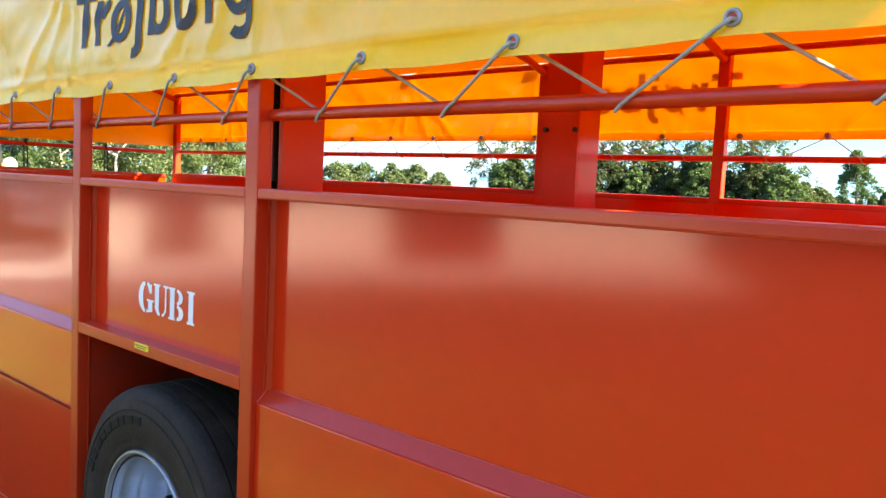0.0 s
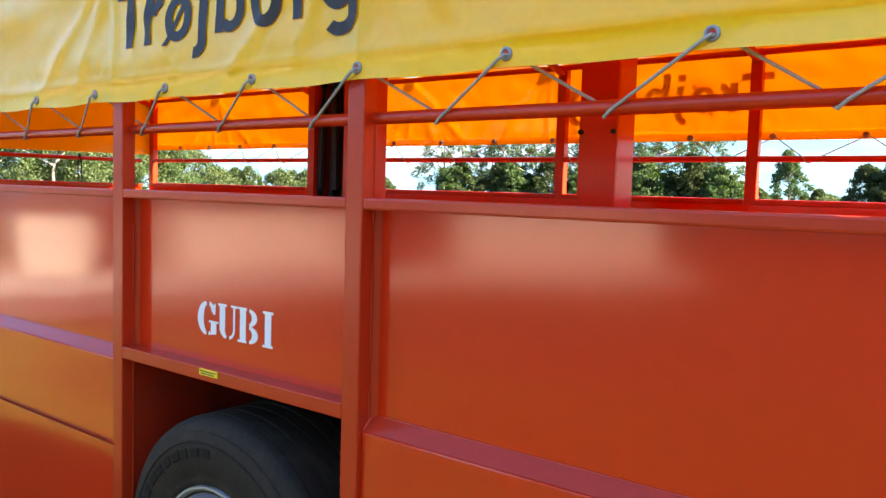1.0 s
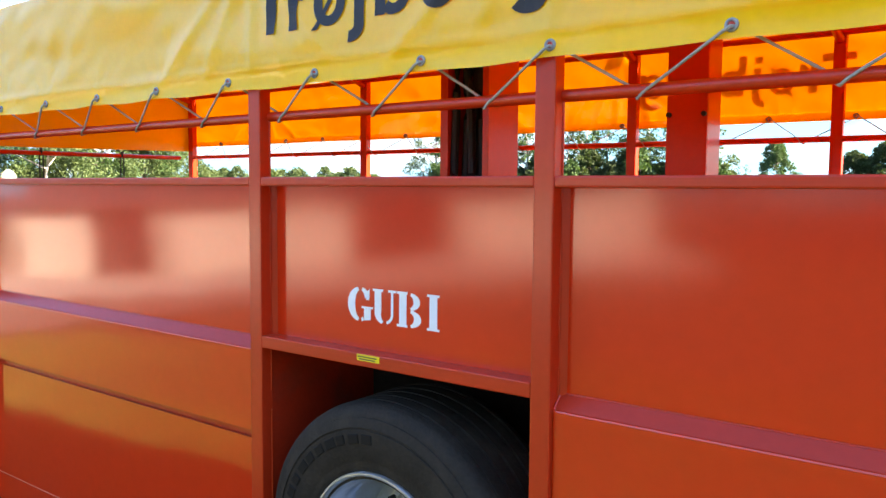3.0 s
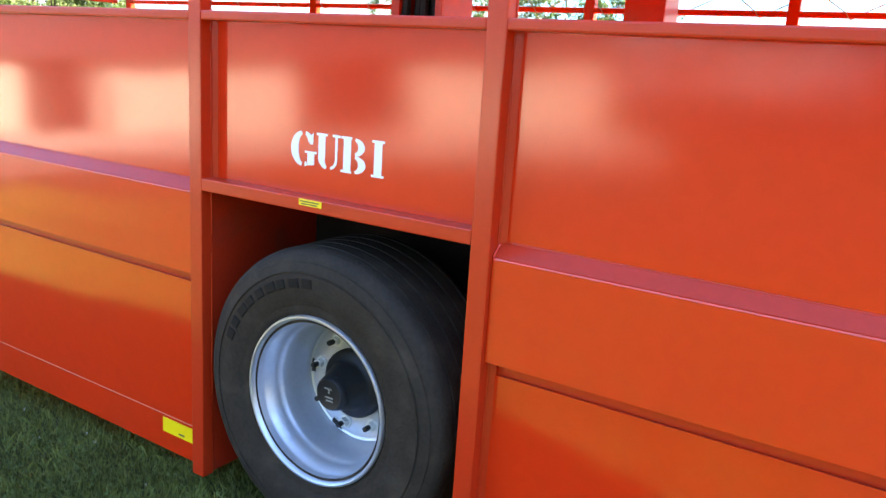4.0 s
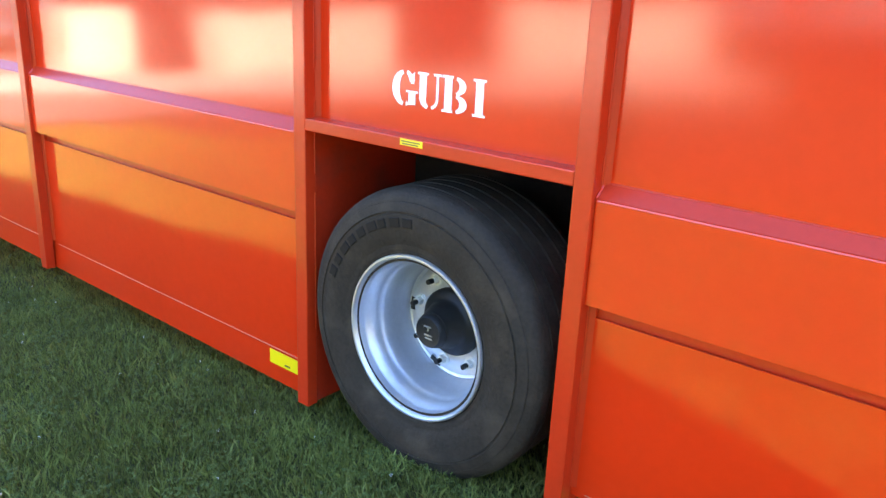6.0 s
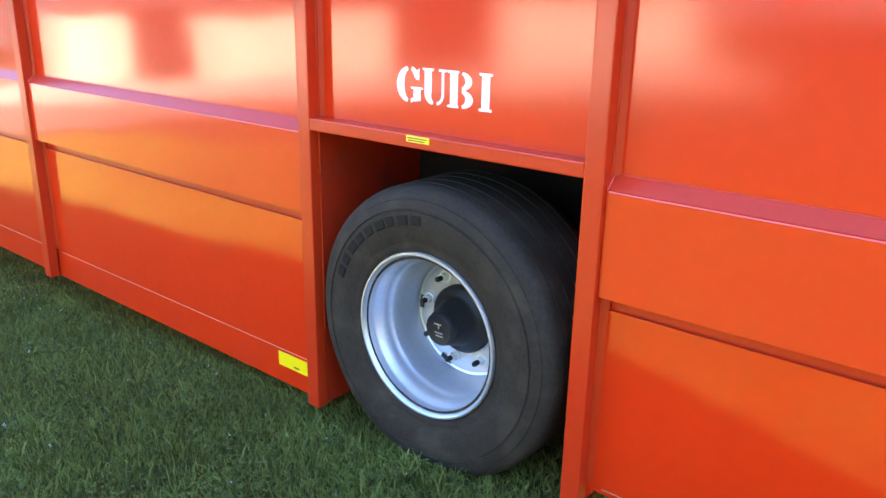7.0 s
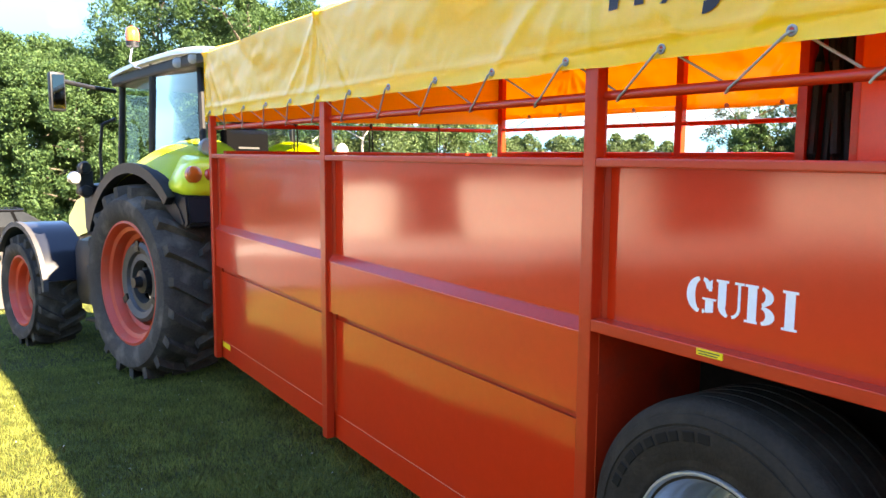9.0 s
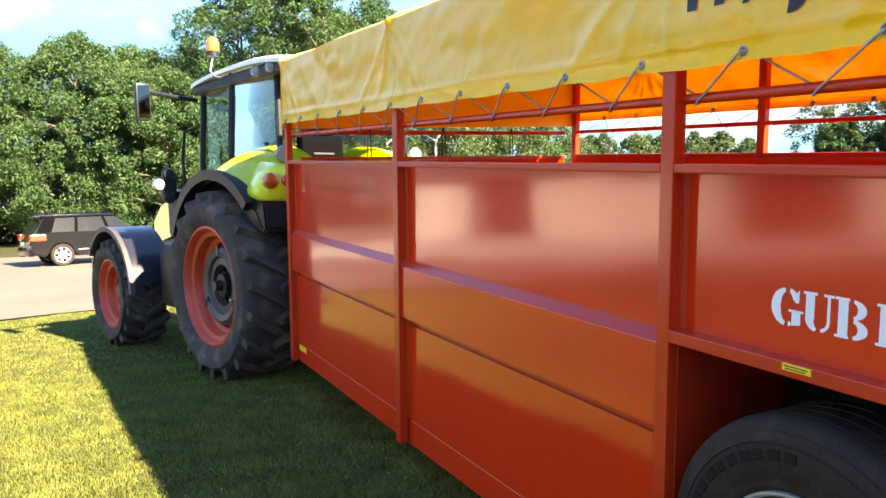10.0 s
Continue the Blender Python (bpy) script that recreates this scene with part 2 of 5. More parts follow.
def raw(name, verts, faces, mat, parent=None, label="", smooth=False):
    mesh = bpy.data.meshes.new(name)
    mesh.from_pydata(verts, [], faces)
    if smooth:
        mesh.shade_smooth()
    mesh.materials.append(mat)
    ob = new(name, mesh)
    if parent:
        ob.parent = parent
    return tagged(ob, label)


def thing(name, m, label, category, group=""):
    ob = new(name)
    ob.matrix_world = m
    return tagged(ob, label, category, group)


def box(bm, x0, x1, y0, y1, z0, z1, bevel=0.0, turn=None):
    made = bmesh.ops.create_cube(bm, size=1)["verts"]
    m = Matrix.Translation(((x0 + x1) / 2, (y0 + y1) / 2, (z0 + z1) / 2)) @ Matrix.Diagonal((abs(x1 - x0), abs(y1 - y0), abs(z1 - z0), 1))
    bmesh.ops.transform(bm, matrix=(turn or Matrix()) @ m, verts=made)
    if bevel:
        edges = list({e for v in made for e in v.link_edges})
        bmesh.ops.bevel(bm, geom=edges, offset=bevel, segments=2, affect="EDGES", profile=0.6)
    return bm


def bx(*args, **kw):
    return box(bmesh.new(), *args, **kw)


def rod(bm, a, b, r, n=12, r2=None):
    a, b = Vector(a), Vector(b)
    q = (b - a).to_track_quat("Z", "Y").to_matrix().to_4x4()
    bmesh.ops.create_cone(bm, cap_ends=True, segments=n, radius1=r, radius2=r if r2 is None else r2, depth=(b - a).length, matrix=Matrix.Translation((a + b) / 2) @ q)
    return bm


def lathe(bm, profile, c, n=64, axis="y", start=0.0, end=2 * math.pi):
    """Turns a profile of (radius, place along the axis) round an axis through c."""
    whole = abs(end - start - 2 * math.pi) < 1e-6
    rings = []
    for i in range(n if whole else n + 1):
        a = start + (end - start) * i / n
        ring = []
        for r, w in profile:
            u, v = r * math.cos(a), r * math.sin(a)
            p = (u, w, v) if axis == "y" else (u, v, w)
            ring.append(bm.verts.new((c[0] + p[0], c[1] + p[1], c[2] + p[2])))
        rings.append(ring)
    for i in range(n):
        a, b = rings[i], rings[(i + 1) % len(rings)]
        for j in range(len(profile) - 1):
            bm.faces.new((a[j], a[j + 1], b[j + 1], b[j]))
    return bm


def tube(bm, points, r, n=8):
    """A round bar along a line of points."""
    pts = [Vector(p) for p in points]
    rings = []
    for i, p in enumerate(pts):
        d = (pts[min(i + 1, len(pts) - 1)] - pts[max(i - 1, 0)]).normalized()
        side = d.cross(Vector((0, 0, 1)))
        side = side.normalized() if side.length > 1e-3 else Vector((1, 0, 0))
        up = side.cross(d)
        rings.append([bm.verts.new(p + r * (math.cos(2 * math.pi * k / n) * side + math.sin(2 * math.pi * k / n) * up)) for k in range(n)])
    for a, b in zip(rings, rings[1:]):
        for k in range(n):
            bm.faces.new((a[k], a[(k + 1) % n], b[(k + 1) % n], b[k]))
    bm.faces.new(rings[0][::-1])
    bm.faces.new(rings[-1])
    return bm


def slab(bm, outline, y0, y1):
    """An outline in x and z, given depth along y."""
    a = [bm.verts.new((x, y0, z)) for x, z in outline]
    b = [bm.verts.new((x, y1, z)) for x, z in outline]
    bm.faces.new(a)
    bm.faces.new(b[::-1])
    for i in range(len(a)):
        j = (i + 1) % len(a)
        bm.faces.new((a[i], b[i], b[j], a[j]))
    return bm


# ---- ground ----
def gravel_side(x, y):
    """Positive on the gravel: ahead of the tractor and along the far side of the lawn."""
    edge = -12.85 if y > -1.6 else -12.85 + 0.46 * (-1.6 - y)
    return edge - x


def build_ground():
    bm = bmesh.new()
    bmesh.ops.create_grid(bm, x_segments=60, y_segments=60, size=1)
    for v in bm.verts:
        s = [math.copysign(abs(c) ** 3.2 * 1500 + abs(c) * 8, c) for c in (v.co.x, v.co.y)]
        v.co = (s[0] - 3, s[1], 0.012 * noise.noise((s[0] * 0.4, s[1] * 0.4, 0)) if abs(s[0]) < 30 else 0)
    tagged(part("ground", bm, LAWN, smooth=True), "mown green lawn in sun and shade", "lawn", kind="structure")
    bm = bmesh.new()
    rim = [(-13.0, 30), (-12.9, 8), (-13.05, 2), (-12.85, -0.8), (-12.7, -1.8), (-12.1, -4.2), (-11.2, -7.1), (-8.7, -12.5), (-9.8, -19), (-11.5, -26), (-40, -34), (-60, -20), (-34, -3.2), (-33.5, 0), (-34, 30)]
    bm.faces.new([bm.verts.new((x + 0.1 * noise.noise((x, y, 3)), y, 0.022)) for x, y in rim])
    tagged(part("pavement", bm, GRAVEL), "pale sunlit gravel yard beside the lawn", "gravel", kind="structure")


build_ground()

# ---- cattle trailer ----
TRAILER = pose(0, 0, 0.19, 0, 3.6, 0)
trailer = thing("cattle_trailer", TRAILER, "red steel cattle trailer with yellow tarpaulin roof on grass", "trailer")
WIDE = 2.97
POSTS = [(-4.715, -4.645), (-2.40, -2.33), (-0.072, -0.008), (1.130, 1.194), (3.50, 3.565)]
# the far side stands a little further back and higher, on the slope
BACK, RISE = 0.195, 0.04


def sided(far):
    """Turns a distance inwards from a side's outer face into y."""
    return (lambda d: WIDE - d) if far else (lambda d: d)


def base_of(x):
    """The lower edge, which clears the grass."""
    return max(-0.14, 0.063 * x - 0.165)


def along_x(bm, outline, a, b, Y, dz=0.0):
    """A profile in depth and height, run along the side from a to b."""
    slab(bm, outline, a, b)
    for v in bm.verts:
        v.co = (v.co.y, Y(v.co.x), v.co.z + dz)
    return bm


def edge_flange(x, z0, z1, Y, parent):
    """The folded edge of a side sheet, slanting in from the post."""
    bm = bmesh.new()
    lower = [bm.verts.new((px, Y(py), z0)) for px, py in ((x - 0.02, 0.0505), (x + 0.001, 0.0505), (x + 0.020, 0.061), (x + 0.020, 0.075), (x - 0.02, 0.075))]
    upper = [bm.verts.new((v.co.x, v.co.y, z1)) for v in lower]
    for i in range(5):
        j = (i + 1) % 5
        bm.faces.new((lower[i], lower[j], upper[j], upper[i]))
    bm.faces.new(lower[::-1])
    bm.faces.new(upper)
    part("edge_flange", bm, RED_PART, parent)


BEAM = [(0.018, 0.674), (0.018, 0.983), (0.0195, 0.988), (0.023, 0.990), (0.066, 0.990), (0.066, 0.72), (0.03, 0.674)]
LEDGE = [(0.0205, 0.9905), (0.0245, 0.9945), (0.061, 1.029), (0.066, 1.0), (0.066, 0.9905)]
for far in (False, True):
    Y = sided(far)
    ox, oz = (BACK, RISE) if far else (0.0, 0.0)
    posts = [(a + ox, b + ox) for a, b in POSTS]
    for a, b in posts:
        post = part("post", bx(a, b, Y(0.0), Y(0.052), base_of(b) + oz, 2.43 + oz, bevel=0.005), RED_PART, trailer)
        if not far:
            for k in range(5):
                z = 0.2 + 0.33 * k + 0.05 * math.sin(k * 5 + a)
                part("weld", rod(bmesh.new(), (b + 0.001, 0.046, z), (b + 0.001, 0.046, z + 0.28), 0.0034, 6), RED_PART, post)
    for n, ((_, a), (b, _)) in enumerate(zip(posts, posts[1:])):
        part("top_rail", bx(a, b, Y(0.001), Y(0.07), 1.597 + oz, 1.629 + oz, bevel=0.006), RED_PART, trailer)
        part("side_tube", rod(bmesh.new(), (a, Y(0.05), 1.848 + oz), (b, Y(0.05), 1.848 + oz), 0.0175, 18), RED_PART, trailer, smooth=True)
        over_wheel = n == 2
        drop = -0.012 if n == 3 else 0.0
        part("upper_panel", bx(a - 0.031, b + 0.031, Y(0.062), Y(0.068), (1.036 if over_wheel else 0.99) + oz, 1.597 + oz), RED_SOFT if n > 1 else RED, trailer)
        if not far:
            edge_flange(a, (1.048 if over_wheel else 0.99) + drop, 1.597, Y, trailer)
        if over_wheel:
            part("wheel_arch_rail", bx(a, b, Y(0.0), Y(0.1), 1.003, 1.048, bevel=0.004), RED_PART, trailer)
            continue
        beam = part("side_beam", along_x(bmesh.new(), BEAM, a + 0.002, b - 0.002, Y, drop), RED, trailer)
        # frame paint, darker than the beam's, stands in for dimmer light from above
        part("ledge", along_x(bmesh.new(), LEDGE, a + 0.002, b - 0.002, Y, drop), RED_PART, beam, "sloping red strip, painted darker than the beam for dim sky light")
        part("weld", rod(bmesh.new(), (a + 0.003, Y(0.020), 0.990 + drop), (a + 0.003, Y(0.061), 1.028 + drop), 0.0035, 8), RED, beam)
        part("weld", rod(bmesh.new(), (a + 0.004, Y(0.0615), 1.0285 + drop), (b - 0.004, Y(0.0615), 1.0285 + drop), 0.0032, 8), RED_PART, beam)
        low = base_of(b)
        # the sheets run on behind the posts, but not into the wheel box
        e, f = (0.0 if n == 3 else 0.031), (0.0 if n == 1 else 0.031)
        part("lower_panel", bx(a - e, b + f, Y(0.060), Y(0.066), 0.016, 0.624 + drop), RED, trailer)
        part("panel_recess", bx(a, b, Y(0.074), Y(0.09), 0.5, 0.75), RED_PART, trailer)
        part("skirt", bx(a - e, b + f, Y(0.0595), Y(0.09), min(low, 0.0), 0.0145), RED, trailer)
        part("seam", rod(bmesh.new(), (a + 0.05, Y(0.0597), 0.0155), (b - 0.05, Y(0.0597), 0.0155), 0.0022, 6), SEAM, trailer)
        if not far:
            edge_flange(a, 0.03, 0.66 + drop, Y, trailer)
    # the box round the wheel
    a, b = posts[2][1], posts[3][0]
    part("wheel_box_wall", bx(a - 0.03, a - 0.002, Y(0.0525), Y(0.62), -0.13, 1.02), BOX_RED, trailer)
    part("wheel_box_wall", bx(b + 0.002, b + 0.03, Y(0.0525), Y(0.62), -0.09, 1.02), BOX_RED, trailer)
    part("wheel_box_back", bx(a - 0.03, b + 0.03, Y(0.62), Y(0.65), 0.0, 1.02), BOX_DARK, trailer)
    part("wheel_box_top", bx(a - 0.03, b + 0.03, Y(0.1), Y(0.65), 1.022, 1.034), BOX_DARK, trailer)
    part("purlin", rod(bmesh.new(), (-4.65 + ox, Y(0.07), 2.425 + oz), (3.5 + ox, Y(0.07), 2.425 + oz), 0.018, 10), RED_PART, trailer)

for a, b in POSTS:
    x = (a + b) / 2
    pts = [(x + BACK * k / 16, 0.05 + (WIDE - 0.1) * k / 16, 2.39 + RISE * k / 16 + 0.24 * math.sin(math.pi * k / 16) ** 0.8) for k in range(17)]
    part("roof_hoop", tube(bmesh.new(), pts, 0.024, 10), RED_PART, trailer, smooth=True)
for x, name in ((-4.62, "front_wall"), (3.6, "rear_wall")):
    part(name, bx(x, x + 0.04, 0.1, WIDE - 0.1, 0.2, 1.625), RED, trailer)
    part("end_rail", bx(x - 0.01, x + 0.06, 0.1, WIDE - 0.1, 1.627, 1.655, bevel=0.004), RED_PART, trailer)
    part("end_tube", rod(bmesh.new(), (x + 0.03, 0.1, 1.865), (x + 0.03, WIDE - 0.1, 1.885), 0.019, 14), RED_PART, trailer, smooth=True)
part("floor", bx(-4.6, 3.6, 0.66, WIDE - 0.66, 0.2, 0.26), RED_PART, trailer)
bm = bmesh.new()
slab(bm, [(-5.75, 0.42), (-4.62, 0.24), (-4.62, 0.4), (-5.75, 0.54)], 1.40, 1.55)
part("drawbar", bm, RED_PART, trailer)
for y in (0.72, 1.47, 2.22):
    strap = part("elastic_strap", rod(bmesh.new(), (-4.58, y, 1.65), (-4.58, y, 1.90), 0.006, 8), HOSE, trailer)
    part("elastic_strap", rod(bmesh.new(), (-4.58, y + 0.035, 1.65), (-4.58, y + 0.03, 1.89), 0.006, 8), HOSE, trailer)
    part("hook", rod(bmesh.new(), (-4.58, y + 0.015, 1.87), (-4.58, y + 0.015, 1.92), 0.012, 8), HOSE, strap)


# lifting masts above the wheels
def mast(far):
    Y = sided(far)
    ox, oz = (BACK, RISE) if far else (0.0, 0.0)
    if far:
        column = part("lift_mast", bx(0.44 + ox, 0.66 + ox, Y(0.70), Y(0.685), 1.03, 2.53, bevel=0.004), RED_PART, trailer)
        part("mast_side", bx(0.63 + ox, 0.66 + ox, Y(0.684), Y(0.485), 1.03, 2.53), RED_PART, column)
        part("mast_side", bx(0.44 + ox, 0.47 + ox, Y(0.684), Y(0.485), 1.03, 2.53), RED_PART, column)
        for x in (0.455, 0.645):
            part("bolt", rod(bmesh.new(), (x + ox, Y(0.70), 2.0), (x + ox, Y(0.72), 2.0), 0.014, 8), DARK_HUB, column)
        return
    column = part("lift_mast", bx(0.44, 0.474, Y(0.49), Y(0.69), 1.03, 2.53), RED_PART, trailer)
    part("mast_side", bx(0.632, 0.66, Y(0.485), Y(0.69), 1.03, 2.53, bevel=0.004), RED_PART, column)
    part("mast_back", bx(0.474, 0.632, Y(0.66), Y(0.69), 1.03, 2.53), RED_PART, column)
    for k in range(6):
        x = 0.492 + 0.024 * k
        pts = [(x + 0.006 * math.sin(z * 7 + k), 0.515 + 0.035 * (k % 3), z) for z in [1.05 + 0.1 * j for j in range(15)]]
        part("hydraulic_hose", tube(bmesh.new(), pts, 0.016, 8), HOSE, column, smooth=True)


mast(False)
mast(True)


# wheels
def trailer_wheel(far):
    s = -1 if far else 1
    cy = WIDE - 0.002 if far else 0.002
    c = (0.548 + (BACK if far else 0), 0, 0.346)
    P = lambda rows: [(r * 1.02, cy + s * w) for r, w in rows]
    hub_parent = part("wheel", lathe(bmesh.new(), P([(0.276, 0.034), (0.281, 0.012), (0.285, 0.0), (0.290, -0.004), (0.296, -0.004), (0.299, 0.002), (0.298, 0.012), (0.286, 0.03), (0.282, 0.36)]), c, 72), RIM, trailer, smooth=True)
    part("barrel", lathe(bmesh.new(), P([(0.276, 0.034), (0.273, 0.050), (0.262, 0.062), (0.259, 0.095), (0.252, 0.112), (0.246, 0.122), (0.245, 0.168), (0.237, 0.186), (0.234, 0.206), (0.226, 0.216), (0.222, 0.240), (0.205, 0.248)]), c, 72), RIM, hub_parent, smooth=True)
    disc = lathe(bmesh.new(), P([(0.212, 0.250), (0.208, 0.238), (0.196, 0.231), (0.125, 0.231), (0.118, 0.234)]), c, 60)
    part("disc", disc, RIM, hub_parent, smooth=True)
    rows = [(0.272, 0.012), (0.302, 0.010), (0.308, 0.004), (0.318, 0.0), (0.33, 0.002), (0.336, -0.001), (0.36, -0.008), (0.40, -0.014), (0.43, -0.012), (0.438, -0.012), (0.440, -0.007), (0.446, -0.007), (0.448, -0.011), (0.47, -0.004), (0.478, -0.002), (0.480, 0.003), (0.486, 0.004), (0.50, 0.012), (0.514, 0.024), (0.521, 0.042)]
    for g in (0.07, 0.135, 0.2, 0.265, 0.33):
        rows += [(0.5245, g - 0.008), (0.5245, g - 0.005), (0.512, g - 0.003), (0.512, g + 0.003), (0.5245, g + 0.005)]
    rows += [(0.521, 0.36), (0.50, 0.385), (0.44, 0.40), (0.36, 0.395), (0.29, 0.38)]
    tyre = part("tyre", lathe(bmesh.new(), P(rows), c, 120), RUBBER, hub_parent, smooth=True)
    # shallow blocks round both shoulders of the tread
    verts, faces = [], []
    for w0, w1 in ((0.028, 0.066), (0.298, 0.336)):
        for k in range(84):
            a0, a1 = 2 * math.pi * (k + 0.1) / 84, 2 * math.pi * (k + 0.88) / 84
            i = len(verts)
            for r in (0.515, 0.5275):
                for a, w in ((a0, w0), (a1, w0), (a1 - 0.01, w1), (a0 - 0.01, w1)):
                    rr = r - (0.010 if w == 0.028 or w == 0.336 else 0)
                    verts.append((c[0] + rr * math.cos(a), cy + s * w, c[2] + rr * math.sin(a)))
            faces += [(i + 4, i + 5, i + 6, i + 7)] + [(i + j, i + (j + 1) % 4, i + 4 + (j + 1) % 4, i + 4 + j) for j in range(4)]
    tagged(raw("tread", verts, faces, RUBBER, tyre), "worn shoulder blocks of the tread", kind="stuff")
    for k in range(8):
        a = radians(32.5 + 45 * k)
        x, z = c[0] + 0.168 * math.cos(a), c[2] + 0.168 * math.sin(a)
        bolt = part("wheel_nut", rod(bmesh.new(), (x, cy + s * 0.231, z), (x, cy + s * 0.205, z), 0.018, 6), NUT, hub_parent)
        part("stud", rod(bmesh.new(), (x, cy + s * 0.208, z), (x, cy + s * 0.180, z), 0.010, 10), DARK_HUB, bolt)
        part("washer", rod(bmesh.new(), (x, cy + s * 0.232, z), (x, cy + s * 0.226, z), 0.026, 16), NUT, bolt)
    for k in range(5):
        a = 2 * math.pi * (k + 0.1) / 5
        bm = bmesh.new()
        lathe(bm, P([(0.209, 0.2285), (0.198, 0.2285), (0.187, 0.2285)]), c, 8, start=a + 0.3, end=a + 0.56)
        part("hand_hole", bm, DARK_HUB, hub_parent)
    part("hub", lathe(bmesh.new(), P([(0.128, 0.234), (0.127, 0.212), (0.118, 0.200), (0.098, 0.194), (0.086, 0.180), (0.080, 0.150), (0.072, 0.138), (0.066, 0.110), (0.0, 0.110)]), c, 48), DARK_HUB, hub_parent, smooth=True)
    cap = part("hub_cap", lathe(bmesh.new(), P([(0.066, 0.13), (0.064, 0.105), (0.060, 0.090), (0.054, 0.083), (0.047, 0.086), (0.0, 0.086)]), c, 40), DARK_HUB, hub_parent, smooth=True)
    if not far:
        for x0, z0, x1, z1 in ((-0.02, 0.02, 0.012, 0.02), (0.0, 0.02, 0.0, 0.004), (-0.016, -0.012, 0.018, -0.012), (-0.012, -0.024, 0.02, -0.024)):
            part("cap_mark", rod(bmesh.new(), (c[0] + x0, cy + 0.085, c[2] + z0), (c[0] + x1, cy + 0.085, c[2] + z1), 0.003, 6), STEEL, cap)
        # raised maker's mark, as plain bars
        for k in range(9):
            a = math.radians(158 - 8.0 * k)
            m = Matrix.Translation((c[0], cy - 0.0155, c[2])) @ Matrix.Rotation(-a, 4, "Y")
            bm = box(bmesh.new(), 0.402, 0.436, -0.0015, 0.004, -0.022 + 0.006 * math.sin(k * 2.3), 0.021, turn=m)
            bmesh.ops.bevel(bm, geom=bm.edges[:], offset=0.002, segments=1, affect="EDGES")
            part("raised_bar", bm, RUBBER_MARK, tyre)


trailer_wheel(False)
trailer_wheel(True)
part("axle", rod(bmesh.new(), (0.548, 0.3, 0.346), (0.548 + BACK, WIDE - 0.3, 0.346), 0.06, 16), DARK_HUB, trailer)


# ---- tarpaulin ----
# eyelets punched by hand, about 45 cm apart
EYELETS = [3.55, 3.08, 2.607, 2.136, 1.663, 1.19, 0.752, 0.302, -0.148, -0.598, -1.037, -1.474, -1.925, -2.351, -2.788, -3.232, -3.69, -4.14, -4.56]


def from_eyelet(x):
    return min((x - e for e in EYELETS), key=abs)


def hang(x, z):
    """How far the near sheet stands out from its plane: folds that run from the posts and eyelets."""
    beside = from_eyelet(x)
    up = max(0.0, z - 1.94)
    free = min(1.0, up / 0.12)
    out = free * (0.022 * noise.noise((x * 1.1, z * 2.6, 0.3)) + 0.013 * noise.noise((x * 2.3 + z * 3, z * 5.0 - x, 2.0)) + 0.005 * noise.noise((x * 7 - z * 6, z * 9 + x * 3, 5.0)))
    # the heavy hem rolls out along its seam
    out += 0.006 * math.exp(-(((up - 0.075) / 0.02) ** 2))
    # creases fan out above each eyelet
    for lean in (-0.55, 0.05, 0.6):
        d = beside - lean * up
        out += 0.007 * math.exp(-((d / (0.010 + 0.05 * up)) ** 2)) * max(0.0, 1 - up / 0.22) * free
    # pulled folds at the posts
    for px in (-4.68, -2.365, -0.04, 1.16, 3.53):
        for lean, wide in ((0.06, 0.022), (0.42, 0.03), (-0.5, 0.035), (0.9, 0.035), (-1.1, 0.04)):
            d = (x - px) - lean * (2.467 - z)
            out += 0.008 * math.exp(-((d / wide) ** 2)) * free
    return out


def bottom_edge(x, far=False):
    if far:
        return 1.996 + 0.004 * noise.noise((x * 2, 3, 7))
    return 1.940 + 0.003 * math.cos(2 * math.pi * from_eyelet(x) / 0.45) + 0.004 * noise.noise((x * 2, 0, 7))


def tarp_y(x, z, far):
    return WIDE + 0.02 + hang(-x, z) if far else -0.02 - hang(x, z)


def sheet(name, xs, rows, place, parent, mat=None):
    verts, faces = [], []
    for x in xs:
        for r in rows:
            verts.append(place(x, r))
    n = len(rows)
    for i in range(len(xs) - 1):
        for j in range(n - 1):
            faces.append((i * n + j, i * n + j + 1, (i + 1) * n + j + 1, (i + 1) * n + j))
    ob = raw(name, verts, faces, mat or TARP, parent, smooth=True)
    return ob


tarp = part("tarpaulin", bx(-4.62, -4.61, 1.4, 1.5, 2.49, 2.50), TARP, trailer, "yellow plastic tarpaulin laced to the rails")
EAVES = 2.467
XS = [-4.72 + 8.33 * i / 470 for i in range(471)]
ROWS = [j / 36 for j in range(37)]
SEAM_UP = 0.052


def eaves(far):
    return EAVES + (RISE if far else 0.0)


def on_side(x, r, far):
    """From the seam above the hem, r = 0, to the eaves, r = 1."""
    low = bottom_edge(x, far) + SEAM_UP
    z = low + r * (eaves(far) - low)
    return (x, tarp_y(x, z, far), z)


def on_hem(x, r, far):
    z = bottom_edge(x, far) + r * (SEAM_UP + 0.006)
    return (x, tarp_y(x, z, far) + (0.004 if far else -0.004), z)


for far in (False, True):
    xs = [x + BACK for x in XS] if far else XS
    sheet("tarpaulin_side", xs, ROWS, lambda x, r: on_side(x, r, far), tarp)
    sheet("hem", xs, [j / 5 for j in range(6)], lambda x, r: on_hem(x, r, far), tarp, HEM)


